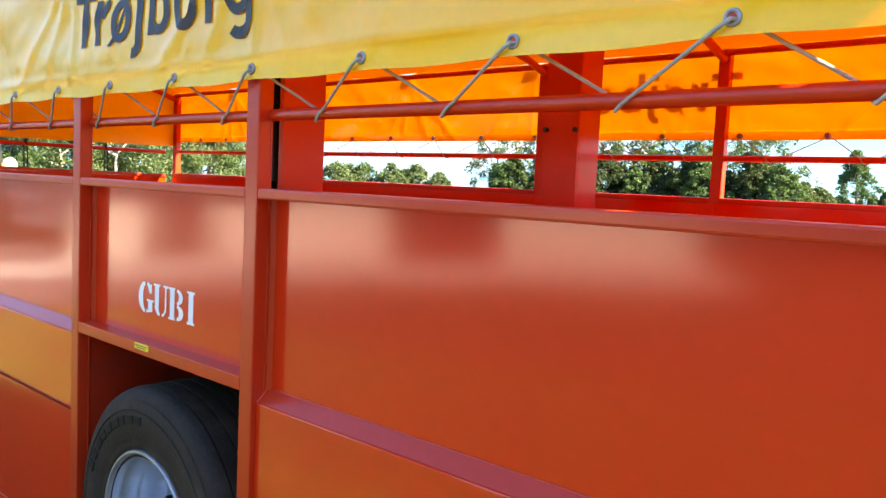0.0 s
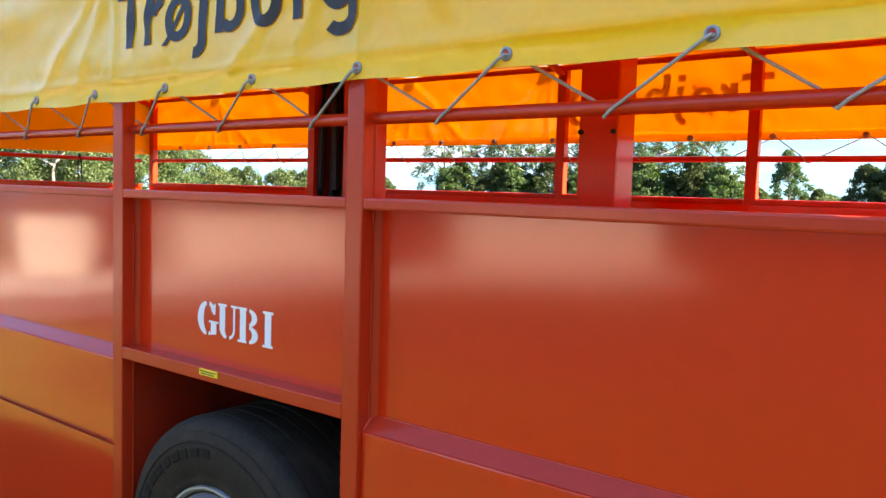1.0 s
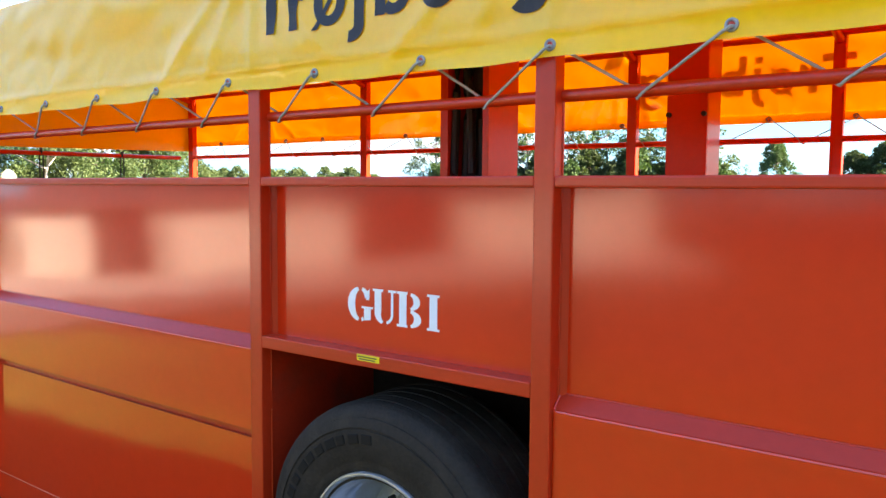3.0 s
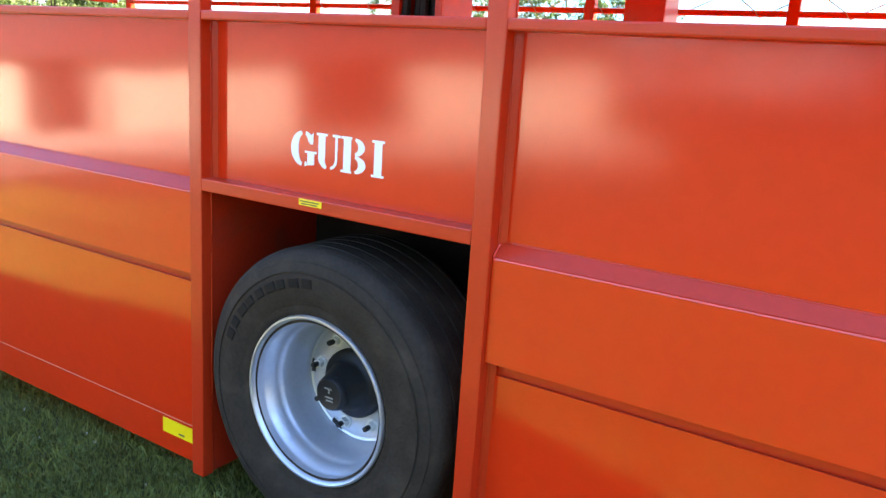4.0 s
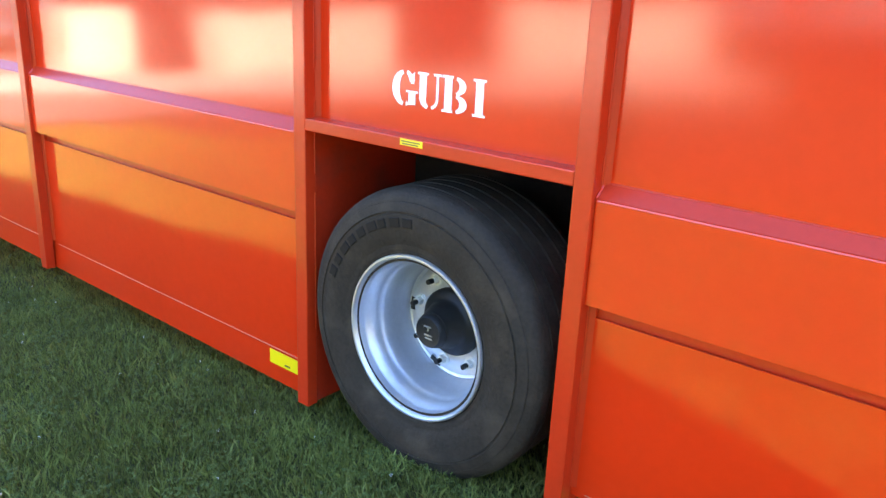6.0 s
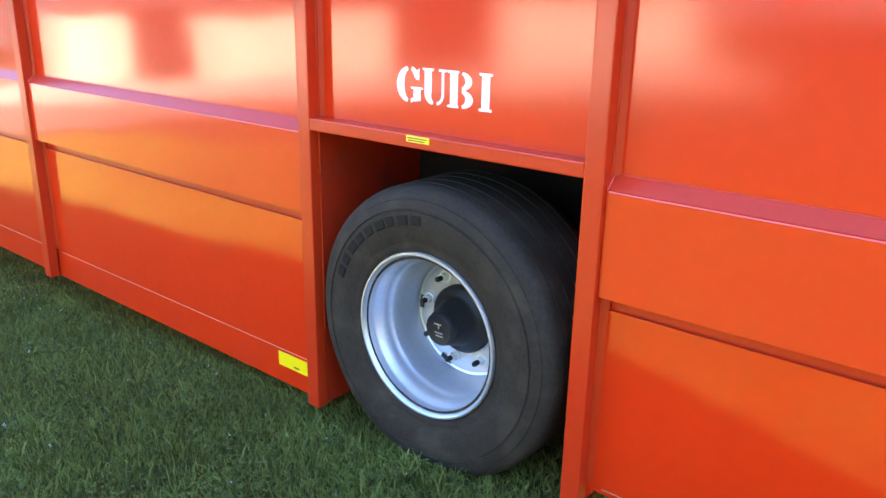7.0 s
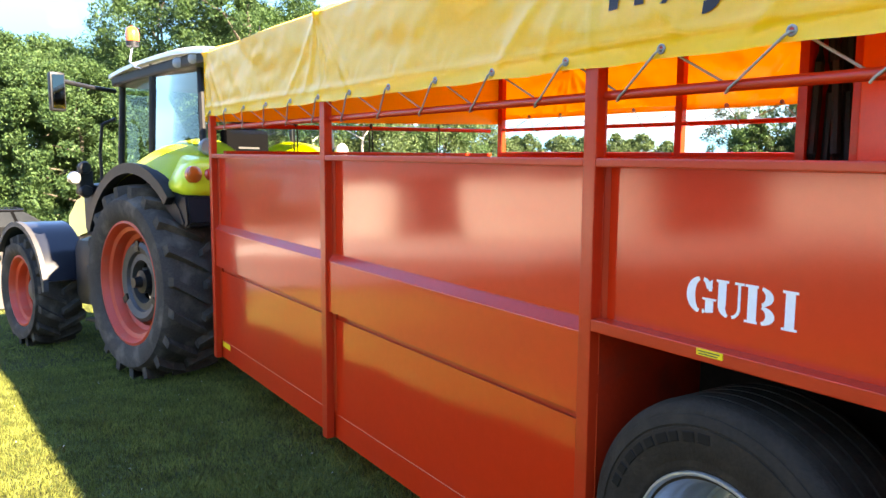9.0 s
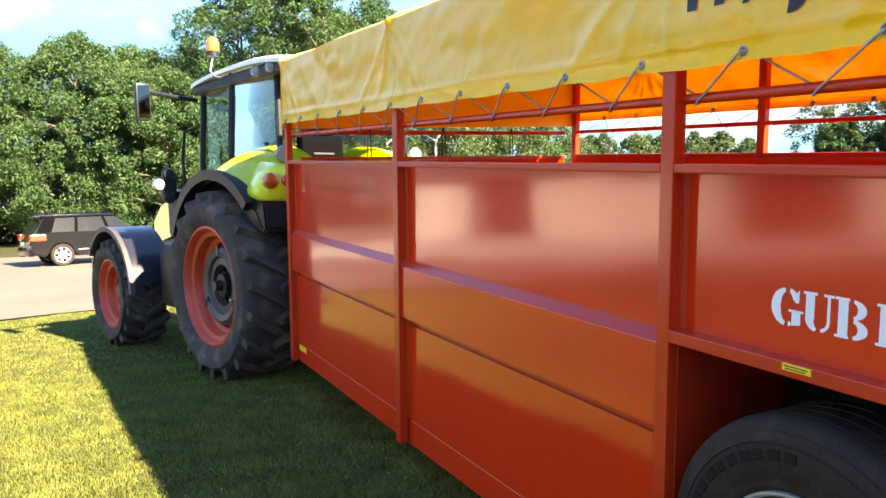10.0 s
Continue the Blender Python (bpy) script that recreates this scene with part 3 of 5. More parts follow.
def roof(x, r):
    y0, y1 = tarp_y(x, eaves(False), False), tarp_y(x, eaves(True), True)
    sag = 0.0
    for a, b in zip(POSTS, POSTS[1:]):
        if a[0] <= x <= b[1]:
            sag = 0.035 * math.sin(math.pi * (x - a[0]) / (b[1] - a[0]))
    return (x + BACK * r, y0 + (y1 - y0) * r, EAVES + RISE * r + ((0.25 - sag) * math.sin(math.pi * r) ** 0.7 if 0 < r < 1 else 0.0))


sheet("tarpaulin_roof", XS[::3], [j / 30 for j in range(31)], roof, tarp, ROOF_SHEET)
for x in (-4.72, 3.61):
    verts, faces = [], []
    for i in range(41):
        r = i / 40
        y = -0.02 + (WIDE + 0.04) * r
        top = roof(x, r)[2]
        for j in range(9):
            low = 1.90 + 0.05 * r
            z = low + (top - low) * j / 8
            verts.append((x + BACK * r + 0.012 * noise.noise((y * 2, z * 3, x)), y, z))
    for i in range(40):
        for j in range(8):
            faces.append((i * 9 + j, i * 9 + j + 1, (i + 1) * 9 + j + 1, (i + 1) * 9 + j))
    raw("tarpaulin_end", verts, faces, TARP, tarp, smooth=True)


def torus(bm, c, big, small, n=20, k=8):
    return lathe(bm, [(big + small * math.cos(2 * math.pi * j / k), small * math.sin(2 * math.pi * j / k)) for j in range(k + 1)], c, n)


for far in (False, True):
    Y = sided(far)
    out = 1 if far else -1
    path = []
    places = [1.90 - 0.4615 * k for k in range(-3, 14)] if far else EYELETS
    for x in places:
        if not -4.62 < x < 3.58:
            continue
        z = bottom_edge(x, far) + (0.022 if far else 0.030)
        tz = 0.014 + (RISE if far else 0.0)
        y = tarp_y(x, z, far) + out * 0.005
        eyelet = part("eyelet", torus(bmesh.new(), (x, y, z), 0.0125, 0.0045), EYELET, tarp, smooth=True)
        part("hole", rod(bmesh.new(), (x, y - 0.001, z), (x, y + 0.001, z), 0.0125, 14), RED_PART, eyelet)
        if far:
            part("inner_ring", torus(bmesh.new(), (x, y - 0.012, z), 0.011, 0.005), LAMP_FACE, eyelet, smooth=True)
        path += [(x + 0.012, y - out * 0.016, z - 0.002), (x, y + out * 0.010, z - 0.004), (x - 0.015, y + out * 0.012, z - 0.014)]
        t = x - 0.235
        front = Y(0.05) + out * 0.023
        path += [(t + 0.03, front, 1.845 + tz), (t, front - out * 0.003, 1.826 + tz), (t - 0.018, Y(0.05) + out * 0.012, 1.812 + tz), (t - 0.03, Y(0.05) - out * 0.016, 1.820 + tz), (t - 0.04, Y(0.05) - out * 0.023, 1.842 + tz)]
    part("lacing_rope", tube(bmesh.new(), path, 0.0042 if not far else 0.0032, 8), ROPE, trailer, "grey lacing rope", smooth=True)


# ---- lettering ----
def stroke(a, b, wide, n=12):
    """A straight bar of quads from a to b, its ends level where it stands upright."""
    (x0, z0), (x1, z1) = a, b
    level = abs(z1 - z0) > abs(x1 - x0)
    dx, dz = (wide / 2, 0) if level else (0, wide / 2)
    at = lambda u, s: (x0 + (x1 - x0) * u + s * dx, z0 + (z1 - z0) * u + s * dz)
    return [[at(i / n, -1), at(i / n, 1), at((i + 1) / n, 1), at((i + 1) / n, -1)] for i in range(n)]


def bend(c, outer, inner, a0, a1, n=14):
    """A curved bar of quads between two ellipses round c."""
    at = lambda e, i: (c[0] + e[0] * math.cos(radians(a0 + (a1 - a0) * i / n)), c[1] + e[1] * math.sin(radians(a0 + (a1 - a0) * i / n)))
    return [[at(outer, i), at(outer, i + 1), at(inner, i + 1), at(inner, i)] for i in range(n)]


# the town's name in heavy grotesque letters, in x and z on the sheet
WORD = [
    stroke((0.024, 2.243), (0.186, 2.243), 0.04) + stroke((0.106, 2.225), (0.1125, 2.057), 0.046),
    stroke((0.222, 2.217), (0.224, 2.058), 0.042) + bend((0.292, 2.14), (0.058, 0.077), (0.028, 0.038), 168, 88, 8),
    bend((0.3825, 2.132), (0.068, 0.076), (0.030, 0.044), 0, 360, 32) + stroke((0.327, 2.046), (0.436, 2.222), 0.02),
    stroke((0.510, 2.216), (0.512, 2.05), 0.042) + bend((0.472, 2.05), (0.061, 0.054), (0.019, 0.018), 0, -95, 8) + stroke((0.508, 2.240), (0.508, 2.278), 0.044, 2),
    stroke((0.594, 2.287), (0.598, 2.064), 0.042) + bend((0.652, 2.138), (0.070, 0.078), (0.031, 0.045), -132, 132, 20),
    bend((0.8215, 2.137), (0.071, 0.081), (0.033, 0.046), 0, 360, 32),
    stroke((0.953, 2.22), (0.955, 2.066), 0.040) + bend((1.024, 2.148), (0.060, 0.076), (0.030, 0.038), 168, 88, 8),
    bend((1.108, 2.152), (0.069, 0.077), (0.036, 0.044), 0, 360, 30) + stroke((1.170, 2.226), (1.168, 2.06), 0.038) + bend((1.118, 2.062), (0.069, 0.056), (0.031, 0.021), 0, -140, 12),
]
for far in (False, True):
    for glyph in WORD:
        bm = bmesh.new()
        for quad in glyph:
            corners = []
            for x, z in quad:
                if far:
                    x, z = 1.465 - 1.08 * x, 2.165 + 1.05 * (z - 2.058)
                else:
                    x, z = 1.022 * x - 0.024, 2.12 + 1.035 * (z - 2.057)
                corners.append(bm.verts.new((x, tarp_y(x, z, far) + (0.0042 if far else -0.0042), z)))
            bm.faces.new(corners)
        bmesh.ops.remove_doubles(bm, verts=bm.verts[:], dist=0.0004)
        part("letter", bm, PRINT, tarp, "dark grey printed letter")


def strip(bm, pts, y):
    vs = [bm.verts.new((x, y, z)) for x, z in pts]
    bm.faces.new(vs)


def arc(bm, c, outer, inner, a0, a1, y, n=12):
    for i in range(n):
        t = [radians(a0 + (a1 - a0) * k / n) for k in (i, i + 1)]
        strip(bm, [(c[0] + e[0] * math.cos(a), c[1] + e[1] * math.sin(a)) for e, a in ((outer, t[0]), (outer, t[1]), (inner, t[1]), (inner, t[0]))], y)


def stencil():
    """Four stencilled serif capitals with bridges, 118 mm high."""
    y, h = 0.0605, 0.116
    base = lambda x: 1.141
    todo = []
    g = bmesh.new()
    x, z = 0.425, base(0.41)
    arc(g, (x, z + h / 2), (0.055, 0.059), (0.021, 0.047), 98, 262, y)
    arc(g, (x + 0.006, z + h / 2), (0.046, 0.059), (0.020, 0.047), 82, 28, y)
    strip(g, [(x + 0.030, z + 0.075), (x + 0.044, z + 0.075), (x + 0.046, z + 0.114), (x + 0.036, z + 0.106)], y - 0.0008)
    strip(g, [(x + 0.008, z + 0.052), (x + 0.060, z + 0.052), (x + 0.060, z + 0.045), (x + 0.008, z + 0.045)], y)
    strip(g, [(x + 0.020, z + 0.045), (x + 0.051, z + 0.045), (x + 0.051, z + 0.008), (x + 0.020, z + 0.004)], y - 0.0008)
    arc(g, (x + 0.006, z + h / 2), (0.03, 0.059), (0.016, 0.047), 278, 300, y - 0.0016, 4)
    todo.append(g)
    u = bmesh.new()
    x, z = 0.488, base(0.52)
    strip(u, [(x - 0.004, z + h), (x + 0.042, z + h), (x + 0.042, z + h - 0.008), (x - 0.004, z + h - 0.008)], y)
    strip(u, [(x + 0.004, z + h - 0.008), (x + 0.034, z + h - 0.008), (x + 0.034, z + 0.036), (x + 0.004, z + 0.036)], y)
    arc(u, (x + 0.046, z + 0.036), (0.042, 0.036), (0.014, 0.026), 180, 258, y, 8)
    arc(u, (x + 0.050, z + 0.036), (0.036, 0.036), (0.026, 0.026), 282, 360, y, 8)
    strip(u, [(x + 0.076, z + h - 0.008), (x + 0.086, z + h - 0.008), (x + 0.086, z + 0.036), (x + 0.076, z + 0.036)], y)
    strip(u, [(x + 0.064, z + h), (x + 0.098, z + h), (x + 0.098, z + h - 0.008), (x + 0.064, z + h - 0.008)], y)
    todo.append(u)
    b = bmesh.new()
    x, z = 0.592, base(0.63)
    for top in (0, 1):
        zz = z + (h - 0.008 if top else 0)
        strip(b, [(x - 0.003, zz), (x + 0.042, zz), (x + 0.042, zz + 0.008), (x - 0.003, zz + 0.008)], y)
    strip(b, [(x + 0.007, z + 0.008), (x + 0.038, z + 0.008), (x + 0.038, z + h - 0.008), (x + 0.007, z + h - 0.008)], y)
    for cz, rr, rx in ((z + 0.085, 0.029, 0.042), (z + 0.029, 0.029, 0.047)):
        arc(b, (x + 0.052, cz), (rx, rr), (rx * 0.36, rr * 0.66), -84, 84, y, 12)
    todo.append(b)
    i = bmesh.new()
    x, z = 0.714, base(0.72)
    for zz in (z, z + h - 0.008):
        strip(i, [(x, zz), (x + 0.05, zz), (x + 0.05, zz + 0.008), (x, zz + 0.008)], y)
    strip(i, [(x + 0.010, z + 0.008), (x + 0.041, z + 0.008), (x + 0.041, z + h - 0.008), (x + 0.010, z + h - 0.008)], y)
    todo.append(i)
    for bm in todo:
        part("stencil_letter", bm, WHITE_PAINT, trailer, "white stencilled capital")


stencil()


def sticker(x0, x1, z0, z1, y, lines):
    s = part("sticker", bx(x0, x1, y - 0.001, y + 0.002, z0, z1), YELLOW_LABEL, trailer, "small yellow sticker")
    for a, b, h, t in lines:
        part("print_bar", bx(x0 + a, x0 + b, y - 0.002, y, z0 + h, z0 + h + t), INK, s)


sticker(0.470, 0.567, 1.0235, 1.0445, -0.002, [(0.006, 0.088, 0.012, 0.0035), (0.01, 0.08, 0.004, 0.0035)])
sticker(-0.322, -0.130, -0.060, 0.003, 0.057, [(0.10, 0.135, 0.012, 0.007)])
sticker(-4.63, -4.44, -0.040, 0.006, 0.057, [])


# ---- tractor ----
tractor = thing("tractor", pose(-6.19, 0.872, 0, 0, 0, 193.7) @ Matrix.Scale(0.99, 4), "lime green farm tractor with red wheels, before the trailer", "tractor")


def tractor_wheel(x, y, R, rim, width, lugs, front):
    """A wheel on its own side; y is the outer face."""
    s = 1 if y > 0 else -1
    c = (x, 0, R)
    P = lambda rows: [(r, y - s * w) for r, w in rows]
    side = R - rim
    wheel = part("wheel", lathe(bmesh.new(), P([(rim, 0.02), (rim + 0.012, 0.0), (rim - 0.012, -0.006), (rim - 0.03, 0.015), (rim - 0.05, 0.06), (rim - 0.09, 0.075), (rim - 0.1, 0.10), (rim - 0.115, 0.16), (rim - 0.16, 0.18), (rim - 0.165, 0.23), (rim - 0.19, 0.25), (rim * 0.45, 0.25)]), c, 64), WHEEL_RED, tractor, smooth=True)
    core = R - 0.075
    rows = [(rim, 0.02), (rim + 0.03, -0.02), (rim + side * 0.4, -0.05), (rim + side * 0.62, -0.04), (core - 0.03, 0.0), (core, 0.05), (core + 0.012, width * 0.5), (core, width - 0.05), (core - 0.05, width), (rim, width - 0.02)]
    tyre = part("tyre", lathe(bmesh.new(), P(rows), c, 80), TREAD, wheel, smooth=True)
    for k in range(lugs * 2):
        half = k % 2
        a = 2 * math.pi * (k + 0.5 * half * 0) / (lugs * 2)
        bm = bmesh.new()
        pts = []
        # a bar that leans from the middle of the tread to its shoulder
        w0, w1 = (width * 0.53, -0.005) if half == 0 else (width * 0.47, width + 0.005)
        lean = 0.55 / R * width * 0.62
        steps = 5
        for i in range(steps + 1):
            u = i / steps
            w = w0 + (w1 - w0) * u
            aa = a - lean * u
            drop = 0.015 * max(0.0, u - 0.72) / 0.28
            thick = (0.027 + 0.012 * u) / R
            for r, t in ((core - 0.03 - drop * 0.8, -thick * 1.3), (R + 0.012 - drop, -thick), (R + 0.012 - drop, thick), (core - 0.03 - drop * 0.8, thick * 1.3)):
                pts.append(bm.verts.new((x + r * math.cos(aa + t), y - s * w, c[2] + r * math.sin(aa + t))))
        for i in range(steps):
            for j in range(4):
                bm.faces.new((pts[4 * i + j], pts[4 * i + (j + 1) % 4], pts[4 * i + 4 + (j + 1) % 4], pts[4 * i + 4 + j]))
        bm.faces.new(pts[:4][::-1])
        bm.faces.new(pts[-4:])
        part("lug", bm, TREAD, tyre)
    if front:
        part("hub", lathe(bmesh.new(), P([(rim * 0.46, 0.25), (rim * 0.36, 0.20), (rim * 0.33, 0.14), (rim * 0.2, 0.11), (0.0, 0.11)]), c, 40), HUB_GREY, wheel, smooth=True)
    else:
        part("wheel_weight", lathe(bmesh.new(), P([(rim * 0.66, 0.25), (rim * 0.66, 0.13), (rim * 0.6, 0.11), (rim * 0.5, 0.13), (rim * 0.47, 0.16), (rim * 0.36, 0.15), (rim * 0.34, 0.24)]), c, 48), HUB_GREY, wheel, smooth=True)
        part("hub", lathe(bmesh.new(), P([(rim * 0.34, 0.27), (rim * 0.2, 0.25), (rim * 0.19, 0.14), (rim * 0.1, 0.13), (rim * 0.08, 0.06), (0.0, 0.06)]), c, 32), DARK_HUB, wheel, smooth=True)
        for k in range(3):
            a = math.radians(90 + 120 * k)
            part("slot", box(bmesh.new(), rim * 0.52, rim * 0.68, -0.004, 0.02, -0.03, 0.03, turn=Matrix.Translation((x, y - s * 0.128, R)) @ Matrix.Rotation(-a, 4, "Y")), DARK_HUB, wheel)
        for k in range(8):
            a = 2 * math.pi * k / 8
            px, pz = x + rim * 0.27 * math.cos(a), R + rim * 0.27 * math.sin(a)
            part("wheel_nut", rod(bmesh.new(), (px, y - s * 0.26, pz), (px, y - s * 0.22, pz), 0.016, 6), STEEL, wheel)
    return wheel


REAR_R, FRONT_R = 0.95, 0.69
for s in (1, -1):
    tractor_wheel(0.0, 1.40 * s, REAR_R, 0.60, 0.66, 19, False)
    tractor_wheel(2.95, 1.41 * s, FRONT_R, 0.43, 0.52, 17, True)


def arch(name, cx, cz, r0, r1, a0, a1, y0, y1, mat, n=20, label=""):
    bm = bmesh.new()
    pts = [(cx + r1 * math.cos(radians(a0 + (a1 - a0) * k / n)), cz + r1 * math.sin(radians(a0 + (a1 - a0) * k / n))) for k in range(n + 1)]
    pts += [(cx + r0 * math.cos(radians(a1 + (a0 - a1) * k / n)), cz + r0 * math.sin(radians(a1 + (a0 - a1) * k / n))) for k in range(n + 1)]
    slab(bm, pts, y0, y1)
    return part(name, bm, mat, tractor, label, smooth=True)


for s in (1, -1):
    # rear fender: black arch with a lime top that carries the tail lamps
    arch("rear_fender", 0.0, 0.99, 1.05, 1.09, 8, 150, 0.72 * s, 1.28 * s, DARK_PLASTIC)
    arch("fender_lip", 0.0, 0.99, 1.03, 1.13, 26, 136, 1.282 * s, 1.36 * s, DARK_PLASTIC)
    # a smooth dome from the cab's side out to the black arch
    bm, rows = bmesh.new(), []
    for i in range(25):
        turn = radians(40 + 92 * i / 24)
        row = []
        for j in range(11):
            u = j / 10
            r = 1.04 + 0.36 * math.cos(u * math.pi / 2) ** 0.7 - 0.03 * (i / 24) ** 2
            row.append(bm.verts.new((r * math.cos(turn), (0.52 + 0.72 * u) * s, 0.99 + r * math.sin(turn))))
        rows.append(row)
    for p, q in zip(rows, rows[1:]):
        for j in range(10):
            bm.faces.new((p[j], p[j + 1], q[j + 1], q[j]))
    bmesh.ops.solidify(bm, geom=bm.faces[:], thickness=0.02)
    housing = bmesh.new()
    bmesh.ops.create_uvsphere(housing, u_segments=28, v_segments=16, radius=1)
    for v in housing.verts:
        c = [math.copysign(abs(w) ** 0.55, w) for w in v.co]
        # its upper outer corner falls back into the dome
        lean = max(0.0, 0.6 * c[2] + 0.6 * c[0] + 0.3) * max(0.0, c[1])
        v.co = (-0.72 + 0.28 * c[0], (1.03 + 0.27 * c[1] - 0.20 * lean) * s, 1.965 + 0.185 * c[2] + 0.05 * c[0])
    part("lamp_housing", housing, LIME, tractor, "lime green lamp housing", smooth=True)
    part("fender_top", bm, LIME, tractor, "lime green fender top", smooth=True)
    bm = bmesh.new()
    slab(bm, [(-0.55, 1.94), (-0.78, 1.80), (-0.98, 1.78), (-1.02, 1.52), (-0.95, 1.48), (-0.72, 1.56), (-0.50, 1.74)], 0.72 * s, 1.27 * s)
    bmesh.ops.bevel(bm, geom=bm.edges[:], offset=0.02, segments=2, affect="EDGES")
    part("mud_flap", bm, DARK_PLASTIC, tractor, smooth=True)
    for y, r, mat in ((1.19, 0.078, AMBER), (1.03, 0.056, RED_LENS)):
        part("tail_lamp", lathe(bmesh.new(), [(r, 0.02), (r * 0.96, -0.02), (r * 0.67, -0.035), (0.0, -0.04)], (0, 0, 0), 24, axis="z"), mat, tractor, smooth=True).matrix_local = pose(-0.99, y * s, 1.97, 0, 90, 0)
    arch("front_fender", 2.95, 0.70, 0.80, 0.84, 20, 170, 0.90 * s, 1.38 * s, GREY_FENDER)
    arch("fender_edge", 2.95, 0.70, 0.785, 0.845, 35, 178, 1.382 * s, 1.44 * s, GREY_EDGE, label="grey fender edge, paler than the fender")
    part("fuel_tank", bx(1.05, 1.98, 0.5 * s, 1.16 * s, 0.55, 1.36, bevel=0.16), DARK_PLASTIC, tractor, smooth=True)
    for k in range(4):
        part("step", bx(1.25, 1.7, 0.95 * s, 1.15 * s, 0.40 + 0.27 * k, 0.43 + 0.27 * k, bevel=0.008), DARK_PLASTIC, tractor)
    part("door_silo", bx(1.55, 2.0, 0.6 * s, 1.0 * s, 1.35, 1.98, bevel=0.12), DARK_PLASTIC, tractor, smooth=True)
    # mirror on its arm
    part("mirror_arm", tube(bmesh.new(), [(1.38, 0.80 * s, 3.0), (1.34, 1.1 * s, 3.02), (1.24, 1.46 * s, 3.05)], 0.026, 8), DARK_PLASTIC, tractor, smooth=True)
    mirror = part("mirror", bx(1.17, 1.26, 1.42 * s, 1.58 * s, 2.72, 3.13, bevel=0.03), DARK_PLASTIC, tractor, smooth=True)
    part("mirror_glass", bx(1.163, 1.169, 1.44 * s, 1.56 * s, 2.75, 3.10), MIRROR, mirror)

part("rear_axle", rod(bmesh.new(), (0, -1.0, REAR_R), (0, 1.0, REAR_R), 0.17, 20), HUB_GREY, tractor, smooth=True)
part("front_axle", rod(bmesh.new(), (2.95, -1.0, FRONT_R), (2.95, 1.0, FRONT_R), 0.11, 16), HUB_GREY, tractor, smooth=True)
part("transmission", bx(-0.5, 3.3, -0.32, 0.32, 0.6, 1.25, bevel=0.06), HUB_GREY, tractor)
bm = bmesh.new()
slab(bm, [(1.35, 1.62), (1.35, 2.12), (2.4, 2.06), (3.6, 1.88), (3.95, 1.62), (3.95, 1.3), (3.6, 1.3)], -0.44, 0.44)
bmesh.ops.bevel(bm, geom=bm.edges[:], offset=0.09, segments=3, affect="EDGES")
part("engine", bx(1.4, 3.7, -0.38, 0.38, 0.9, 1.7, bevel=0.05), DARK_PLASTIC, tractor)
part("bonnet", bm, LIME, tractor, "lime green bonnet", smooth=True)

# cab: floor, six pillars, glass all round, white roof
CAB = [(-0.52, 0.80), (0.40, 0.90), (1.36, 0.80)]
part("cab_floor", bx(-0.5, 1.4, -0.82, 0.82, 1.25, 1.45, bevel=0.04), DARK_PLASTIC, tractor)
for s in (1, -1):
    for k, (x, y) in enumerate(CAB):
        lean = (0.08, -0.05, -0.1)[k]
        pts = [(x, y * s, 1.40 if k else 1.95), (x + lean * 0.4, y * 0.99 * s, 2.3), (x + lean, y * 0.95 * s, 3.16)]
        part("pillar", tube(bmesh.new(), pts, 0.035, 8), DARK_PLASTIC, tractor, smooth=True)
    for (x0, y0), (x1, y1), z0, z1 in ((CAB[0], CAB[1], 2.05, 2.1), (CAB[1], CAB[2], 2.1, 1.5)):
        bm = bmesh.new()
        bm.faces.new([bm.verts.new(p) for p in ((x0, y0 * s, z0), (x1, y1 * s, z1), (x1 - (0.1 if x1 > 1 else 0.05), y1 * 0.95 * s, 3.1), (x0 + (0.08 if x0 < 0 else -0.05), y0 * 0.95 * s, 3.1))])
        part("side_window", bm, GLASS, tractor).visible_shadow = False
    part("door_handle", bx(0.42, 0.5, 0.91 * s, 0.94 * s, 1.9, 2.12, bevel=0.01), DARK_PLASTIC, tractor)
for x0, x1, z0, name in ((-1.0, -0.46, 2.35, "rear_window"), (1.36, 1.26, 1.7, "windscreen")):
    bm = bmesh.new()
    bm.faces.new([bm.verts.new(p) for p in ((x0, -0.79, z0), (x0, 0.79, z0), (x1, 0.76, 3.1), (x1, -0.76, 3.1))])
    part(name, bm, GLASS, tractor).visible_shadow = False
part("rear_cowl", bx(-0.58, -0.42, -0.8, 0.8, 1.5, 1.86, bevel=0.03), DARK_PLASTIC, tractor)
bm = bmesh.new()
box(bm, -0.90, 1.36, -0.94, 0.94, 3.14, 3.24)
bmesh.ops.subdivide_edges(bm, edges=[e for e in bm.edges if abs(e.verts[0].co.x - e.verts[1].co.x) > 1], cuts=9)
for v in bm.verts:
    v.co.z += -0.05 * max(0.0, (v.co.x - 0.2) / 1.1) ** 2 - 0.05 * max(0.0, (0.0 - v.co.x) / 0.7) ** 2
    v.co.y *= 1 - 0.05 * max(0.0, (v.co.x - 0.8) / 0.7)
bmesh.ops.bevel(bm, geom=[e for e in bm.edges if e.calc_face_angle(0) > 0.8], offset=0.07, segments=4, affect="EDGES")
part("cab_roof", bm, OFF_WHITE, tractor, "white cab roof", smooth=True)
part("roof_lining", bx(-0.86, 1.26, -0.90, 0.90, 3.03, 3.15, bevel=0.03), DARK_PLASTIC, tractor)
